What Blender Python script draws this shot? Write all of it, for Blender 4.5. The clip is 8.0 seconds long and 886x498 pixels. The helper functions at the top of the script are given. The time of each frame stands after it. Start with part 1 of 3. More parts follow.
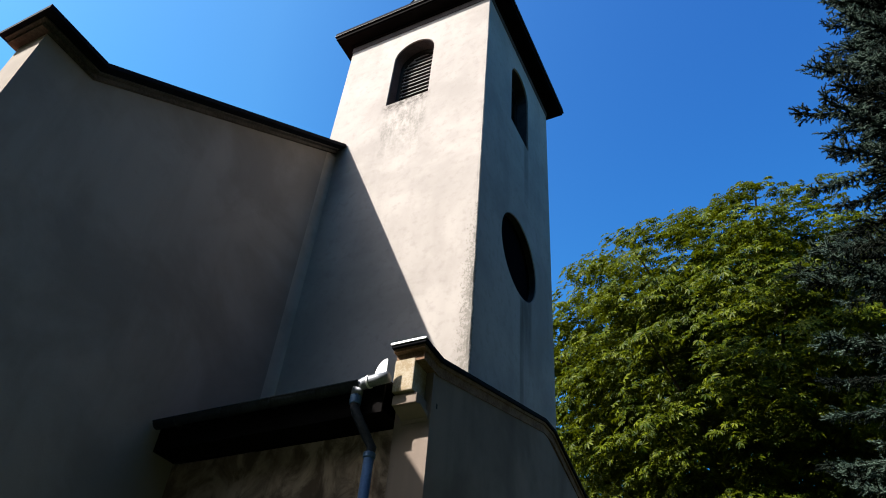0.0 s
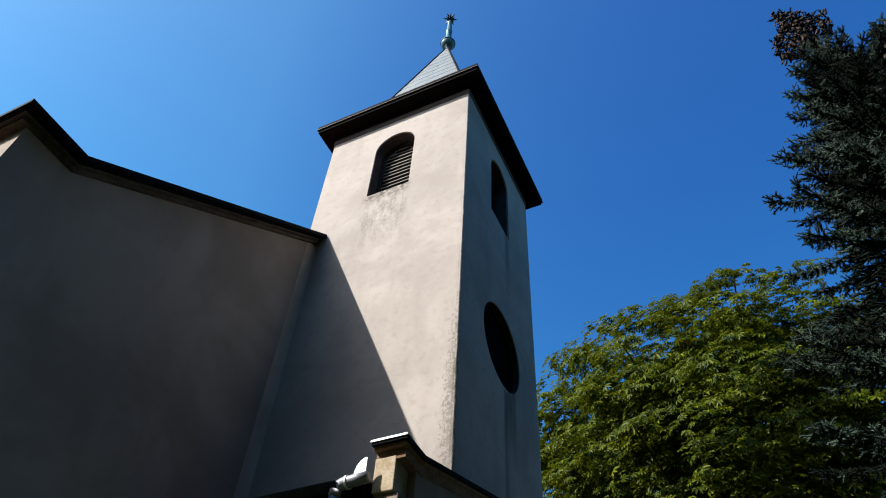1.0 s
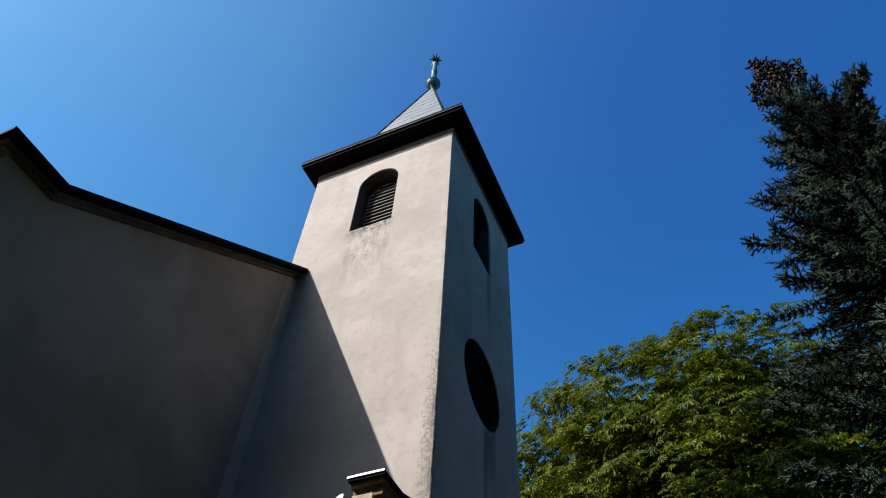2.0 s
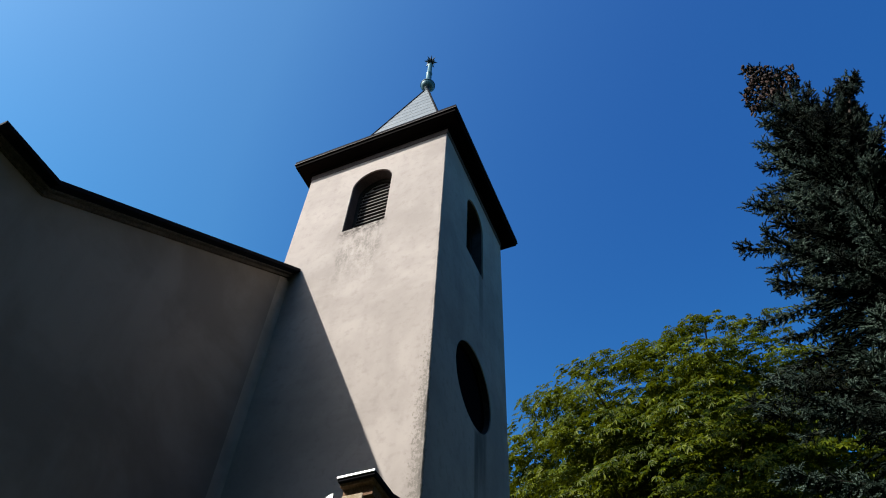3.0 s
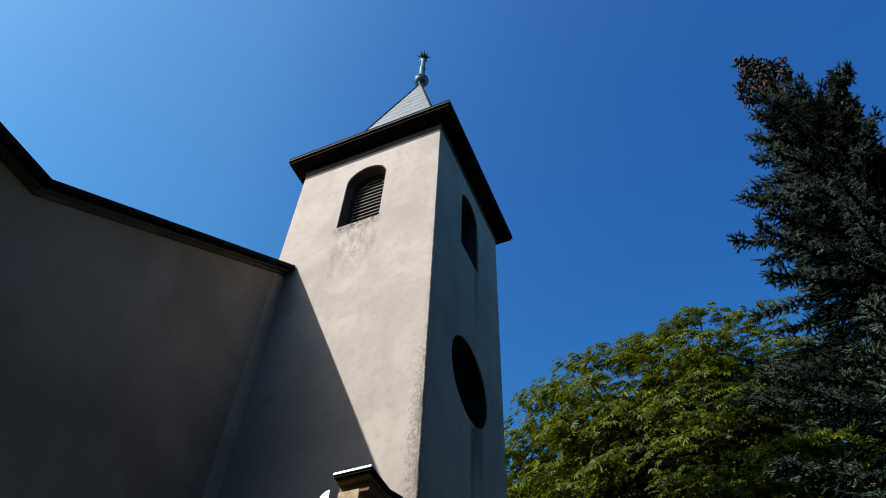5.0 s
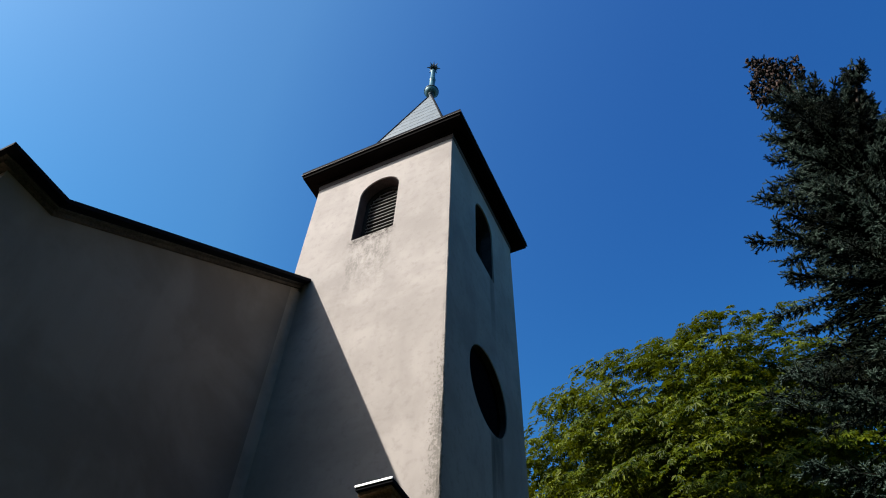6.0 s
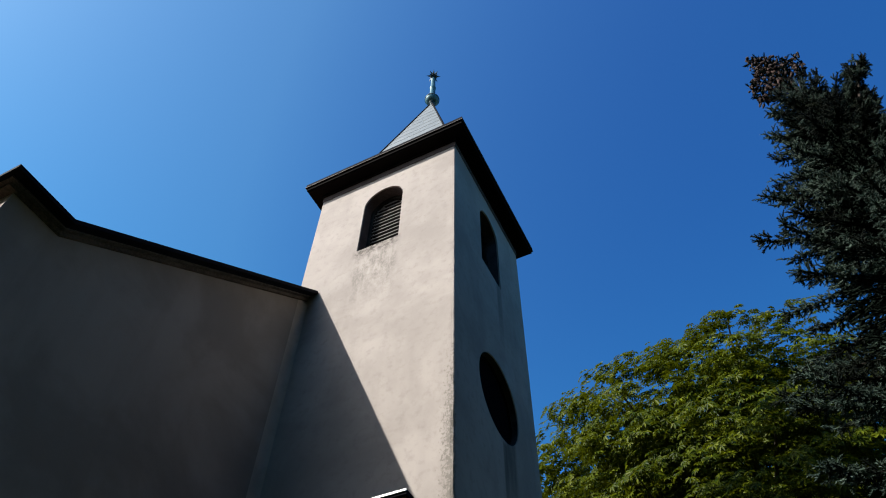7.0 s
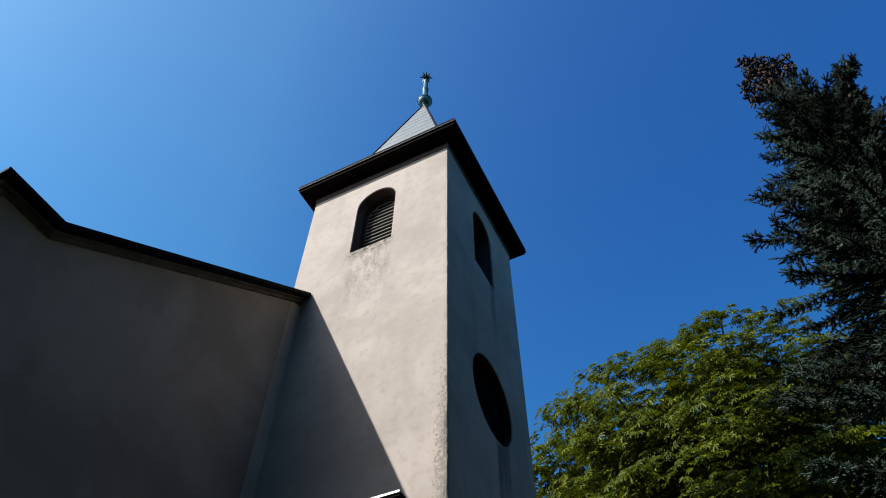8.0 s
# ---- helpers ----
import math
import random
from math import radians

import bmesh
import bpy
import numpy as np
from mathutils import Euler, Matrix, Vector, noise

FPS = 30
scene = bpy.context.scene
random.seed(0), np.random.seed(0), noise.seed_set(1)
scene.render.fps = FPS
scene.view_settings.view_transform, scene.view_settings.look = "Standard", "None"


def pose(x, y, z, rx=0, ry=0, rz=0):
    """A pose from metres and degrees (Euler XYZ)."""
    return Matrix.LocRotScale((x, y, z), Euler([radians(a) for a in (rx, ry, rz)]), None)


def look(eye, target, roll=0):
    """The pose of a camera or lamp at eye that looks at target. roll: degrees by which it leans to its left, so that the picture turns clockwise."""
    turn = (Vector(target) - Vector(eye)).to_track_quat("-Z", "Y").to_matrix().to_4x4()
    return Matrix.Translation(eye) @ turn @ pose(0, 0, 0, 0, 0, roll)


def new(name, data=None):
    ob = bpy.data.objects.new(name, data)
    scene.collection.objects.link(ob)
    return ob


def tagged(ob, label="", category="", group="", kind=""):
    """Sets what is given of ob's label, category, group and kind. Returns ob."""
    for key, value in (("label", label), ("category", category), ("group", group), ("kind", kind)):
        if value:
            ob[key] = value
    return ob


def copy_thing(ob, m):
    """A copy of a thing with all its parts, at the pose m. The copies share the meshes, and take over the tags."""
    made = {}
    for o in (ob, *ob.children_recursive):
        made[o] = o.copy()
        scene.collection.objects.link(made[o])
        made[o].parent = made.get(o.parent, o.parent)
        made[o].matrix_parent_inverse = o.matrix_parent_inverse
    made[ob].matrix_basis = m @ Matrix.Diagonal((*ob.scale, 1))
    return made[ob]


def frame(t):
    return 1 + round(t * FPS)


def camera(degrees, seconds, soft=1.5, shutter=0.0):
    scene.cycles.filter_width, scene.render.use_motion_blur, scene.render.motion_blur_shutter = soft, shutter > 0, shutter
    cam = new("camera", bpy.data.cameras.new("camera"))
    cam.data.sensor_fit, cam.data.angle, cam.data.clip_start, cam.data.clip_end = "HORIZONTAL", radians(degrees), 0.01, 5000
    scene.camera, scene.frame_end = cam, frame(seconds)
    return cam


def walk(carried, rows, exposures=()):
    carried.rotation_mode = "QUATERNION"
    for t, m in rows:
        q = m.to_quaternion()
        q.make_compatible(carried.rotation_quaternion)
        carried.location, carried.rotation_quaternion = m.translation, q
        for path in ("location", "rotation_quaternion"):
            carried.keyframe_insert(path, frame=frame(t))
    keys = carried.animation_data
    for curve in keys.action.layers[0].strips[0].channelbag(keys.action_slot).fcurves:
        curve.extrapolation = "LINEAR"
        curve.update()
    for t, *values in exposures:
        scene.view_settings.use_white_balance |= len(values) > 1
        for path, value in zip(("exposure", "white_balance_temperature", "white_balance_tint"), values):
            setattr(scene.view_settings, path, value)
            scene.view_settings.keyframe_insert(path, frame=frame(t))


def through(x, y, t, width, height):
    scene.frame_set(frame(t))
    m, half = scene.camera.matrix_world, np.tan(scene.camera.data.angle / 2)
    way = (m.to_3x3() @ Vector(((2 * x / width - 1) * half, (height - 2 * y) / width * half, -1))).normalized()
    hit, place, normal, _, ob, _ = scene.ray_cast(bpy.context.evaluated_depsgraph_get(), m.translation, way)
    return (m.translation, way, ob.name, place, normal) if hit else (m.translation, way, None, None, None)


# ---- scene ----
cam = camera(64.10, 8.0, soft=1.05)
PATH = [
    (0.0, pose(3.543, -7.176, 1.600, 130.98, -4.23, 26.12)),
    (0.5, pose(3.496, -7.129, 1.670, 133.83, -3.05, 25.06)),
    (1.0, pose(3.507, -7.108, 1.698, 138.20, -2.83, 25.40)),
    (1.5, pose(3.512, -7.092, 1.669, 140.85, -2.43, 24.36)),
    (3.0, pose(3.491, -7.043, 1.654, 141.68, -2.28, 22.91)),
    (3.5, pose(3.520, -7.042, 1.657, 141.16, -1.46, 21.89)),
    (4.0, pose(3.504, -7.035, 1.654, 141.47, -1.32, 21.73)),
    (4.5, pose(3.513, -7.044, 1.657, 141.16, -1.43, 22.33)),
    (6.0, pose(3.481, -7.016, 1.664, 142.09, -1.59, 25.06)),
    (6.5, pose(3.476, -7.011, 1.678, 142.32, -1.22, 26.30)),
    (7.0, pose(3.464, -7.039, 1.690, 142.61, -0.83, 26.65)),
    (7.5, pose(3.494, -7.036, 1.682, 142.88, -0.69, 26.86)),
    (8.0, pose(3.475, -7.024, 1.691, 142.73, -0.28, 26.56)),
]
walk(cam, PATH, [(0.0, 1.22), (0.5, 1.08), (1.0, 0.90), (1.5, 0.75), (3.0, 0.70), (8.0, 0.70)])

import itertools

import mathutils
# ---- world and sun ----
SUN_WAY = Vector((-0.92, -1.0, 1.26)).normalized()      # from the ground towards the sun
SUN_EL = math.asin(SUN_WAY.z)
world = bpy.data.worlds.new("world")
scene.world = world
world.use_nodes = True
wn = world.node_tree.nodes
sky = wn.new("ShaderNodeTexSky")
sky.sky_type = 'NISHITA'
sky.sun_disc = False
sky.sun_elevation = SUN_EL
sky.sun_rotation = math.atan2(SUN_WAY.x, SUN_WAY.y)
sky.altitude = 300
sky.air_density, sky.dust_density, sky.ozone_density = 1.0, 2.0, 3.0
wn["Background"].inputs["Strength"].default_value = 0.13
deep = wn.new("ShaderNodeHueSaturation")
grey = wn.new("ShaderNodeRGBToBW")
world.node_tree.links.new(sky.outputs[0], grey.inputs[0])
def pale(lo, hi, a, b):
    m_ = wn.new("ShaderNodeMapRange")
    for key, value in (("From Min", lo), ("From Max", hi), ("To Min", a), ("To Max", b)):
        m_.inputs[key].default_value = value
    world.node_tree.links.new(grey.outputs[0], m_.inputs["Value"])
    return m_.outputs[0]


# a clear sky that pales and turns from deep to light blue towards the sun
for socket, far, mid, near, haze in (("Saturation", 1.38, 1.38, 1.58, 0.55), ("Hue", 0.509, 0.491, 0.481, 0.497), ("Value", 0.945, 1.05, 1.01, 1.0)):
    add_ = wn.new("ShaderNodeMath")
    world.node_tree.links.new(pale(1.06, 1.58, far, mid), add_.inputs[0])
    world.node_tree.links.new(pale(1.58, 2.77, 0.0, near - mid), add_.inputs[1])
    sum_ = wn.new("ShaderNodeMath")
    world.node_tree.links.new(add_.outputs[0], sum_.inputs[0])
    world.node_tree.links.new(pale(2.9, 4.6, 0.0, haze - near), sum_.inputs[1])
    world.node_tree.links.new(sum_.outputs[0], deep.inputs[socket])
world.node_tree.links.new(sky.outputs[0], deep.inputs["Color"])
world.node_tree.links.new(deep.outputs[0], wn["Background"].inputs["Color"])
sun = new("sun", bpy.data.lights.new("sun", 'SUN'))
sun.data.energy, sun.data.angle, sun.data.color = 5.0, radians(0.53), (1.0, 0.945, 0.875)
sun.matrix_world = look(SUN_WAY * 60, (0, 0, 0))


# ---- materials ----
class Mat:
    """A short way to write node materials."""
    def __init__(self, name, rough=0.8, metal=0.0, spec=0.3):
        self.m = bpy.data.materials.new(name)
        self.m.use_nodes = True
        self.t = self.m.node_tree
        self.b = self.t.nodes["Principled BSDF"]
        self.b.inputs["Roughness"].default_value = rough
        self.b.inputs["Metallic"].default_value = metal
        self.b.inputs["Specular IOR Level"].default_value = spec
        self.pos = self.t.nodes.new("ShaderNodeNewGeometry").outputs["Position"]

    def link(self, a, b):
        self.t.links.new(a, b)

    def set(self, socket, v):
        if isinstance(v, bpy.types.NodeSocket):
            self.link(v, socket)
        else:
            socket.default_value = v

    def noise(self, scale, detail=4, stretch=None, rough=0.55, dist=0.0):
        n = self.t.nodes.new("ShaderNodeTexNoise")
        n.inputs["Scale"].default_value = scale
        n.inputs["Detail"].default_value = detail
        n.inputs["Roughness"].default_value = rough
        n.inputs["Distortion"].default_value = dist
        src = self.pos
        if stretch:
            mp = self.t.nodes.new("ShaderNodeVectorMath")
            mp.operation = 'MULTIPLY'
            self.link(src, mp.inputs[0])
            mp.inputs[1].default_value = stretch
            src = mp.outputs[0]
        self.link(src, n.inputs["Vector"])
        return n.outputs["Fac"]

    def ramp(self, v, a, b, lo=0.0, hi=1.0):
        n = self.t.nodes.new("ShaderNodeMapRange")
        n.interpolation_type = 'SMOOTHSTEP'
        self.set(n.inputs["Value"], v)
        n.inputs["From Min"].default_value, n.inputs["From Max"].default_value = a, b
        n.inputs["To Min"].default_value, n.inputs["To Max"].default_value = lo, hi
        return n.outputs["Result"]

    def math(self, op, a, b=0.0):
        n = self.t.nodes.new("ShaderNodeMath")
        n.operation = op
        self.set(n.inputs[0], a)
        self.set(n.inputs[1], b)
        return n.outputs[0]

    def axis(self, k):
        n = self.t.nodes.new("ShaderNodeSeparateXYZ")
        self.link(self.pos, n.inputs[0])
        return n.outputs[k]

    def mix(self, fac, a, b):
        n = self.t.nodes.new("ShaderNodeMix")
        n.data_type = 'RGBA'
        self.set(n.inputs[0], fac)
        self.set(n.inputs[6], a)
        self.set(n.inputs[7], b)
        return n.outputs[2]

    def bump(self, height, strength=0.4, dist=0.01):
        n = self.t.nodes.new("ShaderNodeBump")
        n.inputs["Strength"].default_value = strength
        n.inputs["Distance"].default_value = dist
        self.link(height, n.inputs["Height"])
        self.link(n.outputs[0], self.b.inputs["Normal"])

    def color(self, c):
        self.set(self.b.inputs["Base Color"], c)


def rgb(r, g, b):
    return (r, g, b, 1.0)


def plaster(name, base, dirt, worn_corner=False, sill_stain=False, damp=False):
    """Lime plaster with trowel marks, blotches and rain streaks."""
    p = Mat(name, 0.92, spec=0.15)
    blot = p.ramp(p.noise(0.55, 5, None, 0.6, 0.4), 0.38, 0.66)
    streak = p.ramp(p.noise(1.6, 4, (1.0, 1.0, 0.16)), 0.48, 0.78)
    fine = p.noise(14, 5)
    c = p.mix(p.math('MULTIPLY', blot, 0.55), base, dirt)
    c = p.mix(p.math('MULTIPLY', streak, 0.35), c, dirt)
    c = p.mix(p.ramp(fine, 0.6, 0.85, 0.0, 0.25), c, dirt)
    c = p.mix(p.math('MULTIPLY', p.ramp(p.noise(26, 6, None, 0.7), 0.66, 0.78, 0.0, 0.5), p.ramp(p.noise(1.3, 3), 0.4, 0.65)), c, dirt)
    c = p.mix(p.ramp(p.noise(0.25, 3), 0.3, 0.7, 0.0, 0.22), c, dirt)
    rough_h = p.noise(55, 6, rough=0.7)
    trowel = p.noise(3.2, 3, (1.0, 1.0, 1.6))
    h = p.math('ADD', p.math('MULTIPLY', rough_h, 0.35), p.math('MULTIPLY', trowel, 0.55))
    if damp:
        # old damp patches and black runs
        c = p.mix(p.ramp(p.noise(2.4, 6, (1, 1, 0.7), 0.65, 0.8), 0.42, 0.62, 0.0, 0.80), c, dirt)
        c = p.mix(p.ramp(p.noise(7.0, 5, (1, 1, 0.25), 0.6), 0.50, 0.70, 0.0, 0.6), c, dirt)
    if worn_corner:
        # faint mould speckle in patches
        speck = p.math('MULTIPLY', p.ramp(p.noise(34, 7, None, 0.75), 0.56, 0.68), p.ramp(p.noise(1.9, 4, (1, 1, 0.6), 0.6), 0.46, 0.66))
        c = p.mix(p.math('MULTIPLY', speck, 0.5), c, rgb(0.17, 0.155, 0.135))
        c = p.mix(p.ramp(p.noise(6.5, 5, None, 0.65), 0.48, 0.7, 0.0, 0.38), c, dirt)
        # render flaking off along the weathered corner of the tower
        near = p.math('MULTIPLY', p.ramp(p.axis(0), -0.50, 0.0), p.ramp(p.axis(1), 0.14, 0.01))
        low = p.ramp(p.axis(2), 11.0, 7.6, 0.35, 1.0)
        flake = p.ramp(p.math('ADD', p.noise(20, 8, (1, 1, 0.7), 0.75), p.math('MULTIPLY', p.math('MULTIPLY', near, low), 0.30)), 0.71, 0.80)
        c = p.mix(p.math('MULTIPLY', flake, 0.75), c, rgb(0.20, 0.185, 0.16))
        h = p.math('SUBTRACT', h, p.math('MULTIPLY', flake, 0.8))
    if sill_stain:
        # rain-washed grime hanging from the sill of the belfry opening
        left, right = p.ramp(p.axis(0), -2.36, -2.16), p.ramp(p.axis(0), -1.15, -1.36)
        down = p.math('MULTIPLY', p.ramp(p.axis(2), 10.9, 12.6), p.ramp(p.axis(2), 13.22, 13.12))
        drip = p.math('MULTIPLY', p.ramp(p.noise(5.0, 6, (1.2, 1.0, 0.40), 0.7), 0.36, 0.62), p.ramp(p.noise(19, 5, (1, 1, 0.7), 0.7), 0.36, 0.58, 0.35, 1.0))
        m = p.math('MULTIPLY', p.math('MULTIPLY', left, right), p.math('MULTIPLY', down, drip))
        c = p.mix(p.math('MULTIPLY', m, 0.8), c, rgb(0.19, 0.175, 0.155))
        top = p.math('MULTIPLY', p.ramp(p.axis(2), 12.78, 13.1), p.ramp(p.noise(11, 5), 0.42, 0.6))
        m2 = p.math('MULTIPLY', p.math('MULTIPLY', left, right), p.math('MULTIPLY', top, p.ramp(p.axis(2), 13.22, 13.12)))
        c = p.mix(p.math('MULTIPLY', m2, 0.9), c, rgb(0.10, 0.09, 0.08))
    if sill_stain:
        # dark runs below the openings of the shaded side
        def run(y, w, z0, z1, k, c):
            m = p.math('MULTIPLY', p.ramp(p.math('ABSOLUTE', p.math('SUBTRACT', p.axis(1), y)), w, w * 0.4), p.math('MULTIPLY', p.ramp(p.axis(2), z0, z1), p.ramp(p.axis(0), -0.04, -0.02)))
            m = p.math('MULTIPLY', m, p.ramp(p.axis(2), z1 + 0.4, z1 + 0.3))
            return p.mix(p.math('MULTIPLY', m, p.ramp(p.noise(5, 4, (1, 1.5, 0.3)), 0.2, 0.6, 0.45 * k, k)), c, rgb(0.09, 0.085, 0.075))
        c = run(1.88, 0.11, 4.5, 8.6, 0.7, c)
        c = run(2.12, 0.30, 7.3, 8.9, 0.75, c)
        c = run(2.12, 0.16, 10.8, 12.9, 0.5, c)
    p.color(c)
    p.bump(h, 0.35, 0.02)
    return p.m


def plain(name, a, b, rough=0.6, metal=0.0, scale=3.0, grain=40.0, bump=0.2, stretch=None, spec=0.3):
    p = Mat(name, rough, metal, spec)
    f = p.math('MULTIPLY', p.math('ADD', p.noise(scale, 4, stretch), p.noise(grain, 3, stretch)), 0.5)
    p.color(p.mix(p.ramp(f, 0.38, 0.62), a, b))
    if bump:
        p.bump(p.noise(grain, 4, stretch), bump, 0.004)
    return p.m


def leafy(name, a, b, rough=0.45, through=0.35, glow=None, gloss=0.2, single=False):
    """Leaves: two greens that vary from leaf to leaf, and light that shines through."""
    p = Mat(name, rough, spec=gloss)
    pick = p.t.nodes.new("ShaderNodeObjectInfo").outputs["Random"] if single else p.t.nodes.new("ShaderNodeNewGeometry").outputs["Random Per Island"]
    c = p.mix(pick, a, b)
    c = p.mix(p.ramp(p.noise(0.9, 3), 0.40, 0.65, 0.0, 0.60), c, a)
    p.color(c)
    if through:
        tr = p.t.nodes.new("ShaderNodeBsdfTranslucent")
        tr.inputs["Color"].default_value = glow or b
        mx = p.t.nodes.new("ShaderNodeMixShader")
        mx.inputs[0].default_value = through
        p.link(p.b.outputs[0], mx.inputs[1])
        p.link(tr.outputs[0], mx.inputs[2])
        p.link(mx.outputs[0], p.t.nodes["Material Output"].inputs[0])
    return p.m


M_TOWER = plaster("tower_plaster", rgb(0.450, 0.408, 0.375), rgb(0.27, 0.242, 0.22), True, True)
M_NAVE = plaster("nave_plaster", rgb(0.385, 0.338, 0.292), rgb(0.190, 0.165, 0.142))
# two tones of one plaster: side paler to offset eaves shade, gable darker
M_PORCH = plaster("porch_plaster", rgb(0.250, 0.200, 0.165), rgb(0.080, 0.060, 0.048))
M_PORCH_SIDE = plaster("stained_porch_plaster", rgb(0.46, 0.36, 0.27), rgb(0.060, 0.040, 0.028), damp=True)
M_STONE = plain("ochre_stone", rgb(0.30, 0.23, 0.14), rgb(0.42, 0.36, 0.27), 0.9, 0, 9, 60, 0.5)
M_MOULD = plain("brown_moulding", rgb(0.12, 0.062, 0.034), rgb(0.22, 0.135, 0.08), 0.9, 0, 5, 40, 0.4)
M_EAVE = plain("dark_cornice_plaster", rgb(0.055, 0.044, 0.035), rgb(0.110, 0.090, 0.070), 0.9, 0, 2.2, 30, 0.4)
M_MOULD_DARK = plain("dark_moulding", rgb(0.05, 0.044, 0.038), rgb(0.10, 0.088, 0.076), 0.9, 0, 5, 40, 0.4)
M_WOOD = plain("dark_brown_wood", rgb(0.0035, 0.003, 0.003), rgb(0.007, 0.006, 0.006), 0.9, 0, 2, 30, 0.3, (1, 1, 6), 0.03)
# brown that darkens the belfry reveals and the wall top like shade
M_REVEAL = plain("shade_brown_coat", rgb(0.060, 0.050, 0.050), rgb(0.10, 0.084, 0.082), 0.9, 0, 3, 40, 0.3, None, 0.1)
# dark timber of the louvre frames; also darkens the round window's recess as shade
M_LINING = plain("timber_and_recess_shade", rgb(0.02, 0.017, 0.015), rgb(0.045, 0.04, 0.035), 0.85, 0, 3, 40, 0.3, None, 0.1)
M_DRIP = plain("pale_drip_edge", rgb(0.05, 0.043, 0.04), rgb(0.085, 0.075, 0.07), 0.7, 0, 3, 40, 0.1)
M_DARKMETAL = plain("dark_sheet_metal", rgb(0.005, 0.0055, 0.008), rgb(0.010, 0.011, 0.015), 0.8, 0.0, 4, 50, 0.1, None, 0.04)
M_ZINC = plain("zinc", rgb(0.17, 0.185, 0.21), rgb(0.25, 0.265, 0.29), 0.5, 0.25, 5, 40, 0.1)
M_FLASH = plain("pale_flashing", rgb(0.72, 0.73, 0.74), rgb(0.8, 0.8, 0.8), 0.4, 0.2, 5, 40, 0.1)
M_TROUGH = plain("dull_grey_trough", rgb(0.016, 0.021, 0.032), rgb(0.034, 0.040, 0.056), 0.6, 0.0, 5, 40, 0.1)
# paler than the walls beside it: bounced light put into the fillet's colour
M_FILLET = plain("bounce_pale_plaster", rgb(0.42, 0.36, 0.295), rgb(0.52, 0.445, 0.365), 0.95, 0, 1.2, 3, 0.0, None, 0.1)
M_PIPE = plain("blue_grey_pipe", rgb(0.045, 0.105, 0.21), rgb(0.075, 0.15, 0.27), 0.4, 0.1, 6, 40, 0.1)
M_SHEET = plain("grey_green_roof_sheet", rgb(0.128, 0.148, 0.155), rgb(0.172, 0.195, 0.202), 0.5, 0.15, 2.5, 24, 0.15)
M_COPPER = plain("green_copper", rgb(0.022, 0.085, 0.115), rgb(0.045, 0.15, 0.18), 0.5, 0.15, 6, 40, 0.2)
M_BRONZE = plain("blackened_copper", rgb(0.008, 0.024, 0.036), rgb(0.02, 0.05, 0.065), 0.5, 0.4, 6, 40, 0.2)
# slat fronts pale and undersides near black: sun and shade put into the colour
n_ = Mat("edge_lit_louvre_wood", 0.8, spec=0.1)
n_.color(n_.mix(n_.ramp(n_.axis(1), 0.31, 0.286), rgb(0.028, 0.024, 0.022), n_.mix(n_.noise(14, 4), rgb(0.20, 0.175, 0.16), rgb(0.42, 0.39, 0.37))))
M_SLAT = n_.m
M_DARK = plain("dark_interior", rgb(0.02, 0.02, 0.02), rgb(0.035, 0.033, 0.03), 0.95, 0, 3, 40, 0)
M_TILE = plain("red_roof_tile", rgb(0.22, 0.09, 0.06), rgb(0.32, 0.14, 0.09), 0.85, 0, 4, 40, 0.4)
M_BARK = plain("bark", rgb(0.030, 0.024, 0.019), rgb(0.068, 0.055, 0.043), 0.95, 0, 5, 30, 0.8, (1, 1, 0.3))
M_BOUGH = plain("dark_spruce_bark", rgb(0.010, 0.008, 0.007), rgb(0.022, 0.018, 0.015), 0.95, 0, 5, 30, 0.5, (1, 1, 0.3), 0.05)
M_CHESTNUT = leafy("chestnut_leaf", rgb(0.010, 0.027, 0.002), rgb(0.122, 0.146, 0.005), 0.42, 0.13, rgb(0.18, 0.21, 0.006), 0.06)
n_ = Mat("young_spruce_shoot", 0.65, spec=0.15)
n_.color(n_.mix(n_.ramp(n_.noise(2.2, 4), 0.38, 0.66), rgb(0.020, 0.038, 0.028), rgb(0.078, 0.116, 0.090)))
M_SHOOT = n_.m
n_ = Mat("blue_spruce_needles", 0.7, spec=0.1)
n_.color(n_.mix(n_.ramp(n_.noise(3.2, 4), 0.40, 0.64), rgb(0.004, 0.008, 0.005), n_.mix(n_.ramp(n_.noise(0.9, 3), 0.35, 0.65), rgb(0.008, 0.013, 0.009), rgb(0.015, 0.021, 0.010))))
M_NEEDLE = n_.m
# near-black needle colour that carries the shade inside the spruces
M_INNER = plain("shade_black_shoot", rgb(0.004, 0.007, 0.005), rgb(0.007, 0.011, 0.008), 0.95, 0, 4, 30, 0, None, 0.02)
M_CONE = leafy("spruce_cone", rgb(0.022, 0.014, 0.012), rgb(0.058, 0.030, 0.021), 0.65, 0.0, None, 0.15, True)
M_GRASS = plain("lawn", rgb(0.020, 0.032, 0.010), rgb(0.040, 0.055, 0.018), 0.95, 0, 0.6, 25, 0.6)
# matte black without gloss: the unlit inside put into the pane's colour
g_ = Mat("dark_window_fill", 0.9, spec=0.0)
g_.color(rgb(0.006, 0.006, 0.008))
g_.bump(g_.noise(4, 2), 0.1, 0.01)
M_PANE = g_.m


# ---- builders ----
def thing(name, base, label, category, group="", kind=""):
    ob = new(name)
    ob.location = base
    ob.empty_display_size = 0.3
    return tagged(ob, label, category, group, kind)


def world_base(ob):
    return Vector(ob.location) if ob.type == 'EMPTY' else Vector((0, 0, 0))


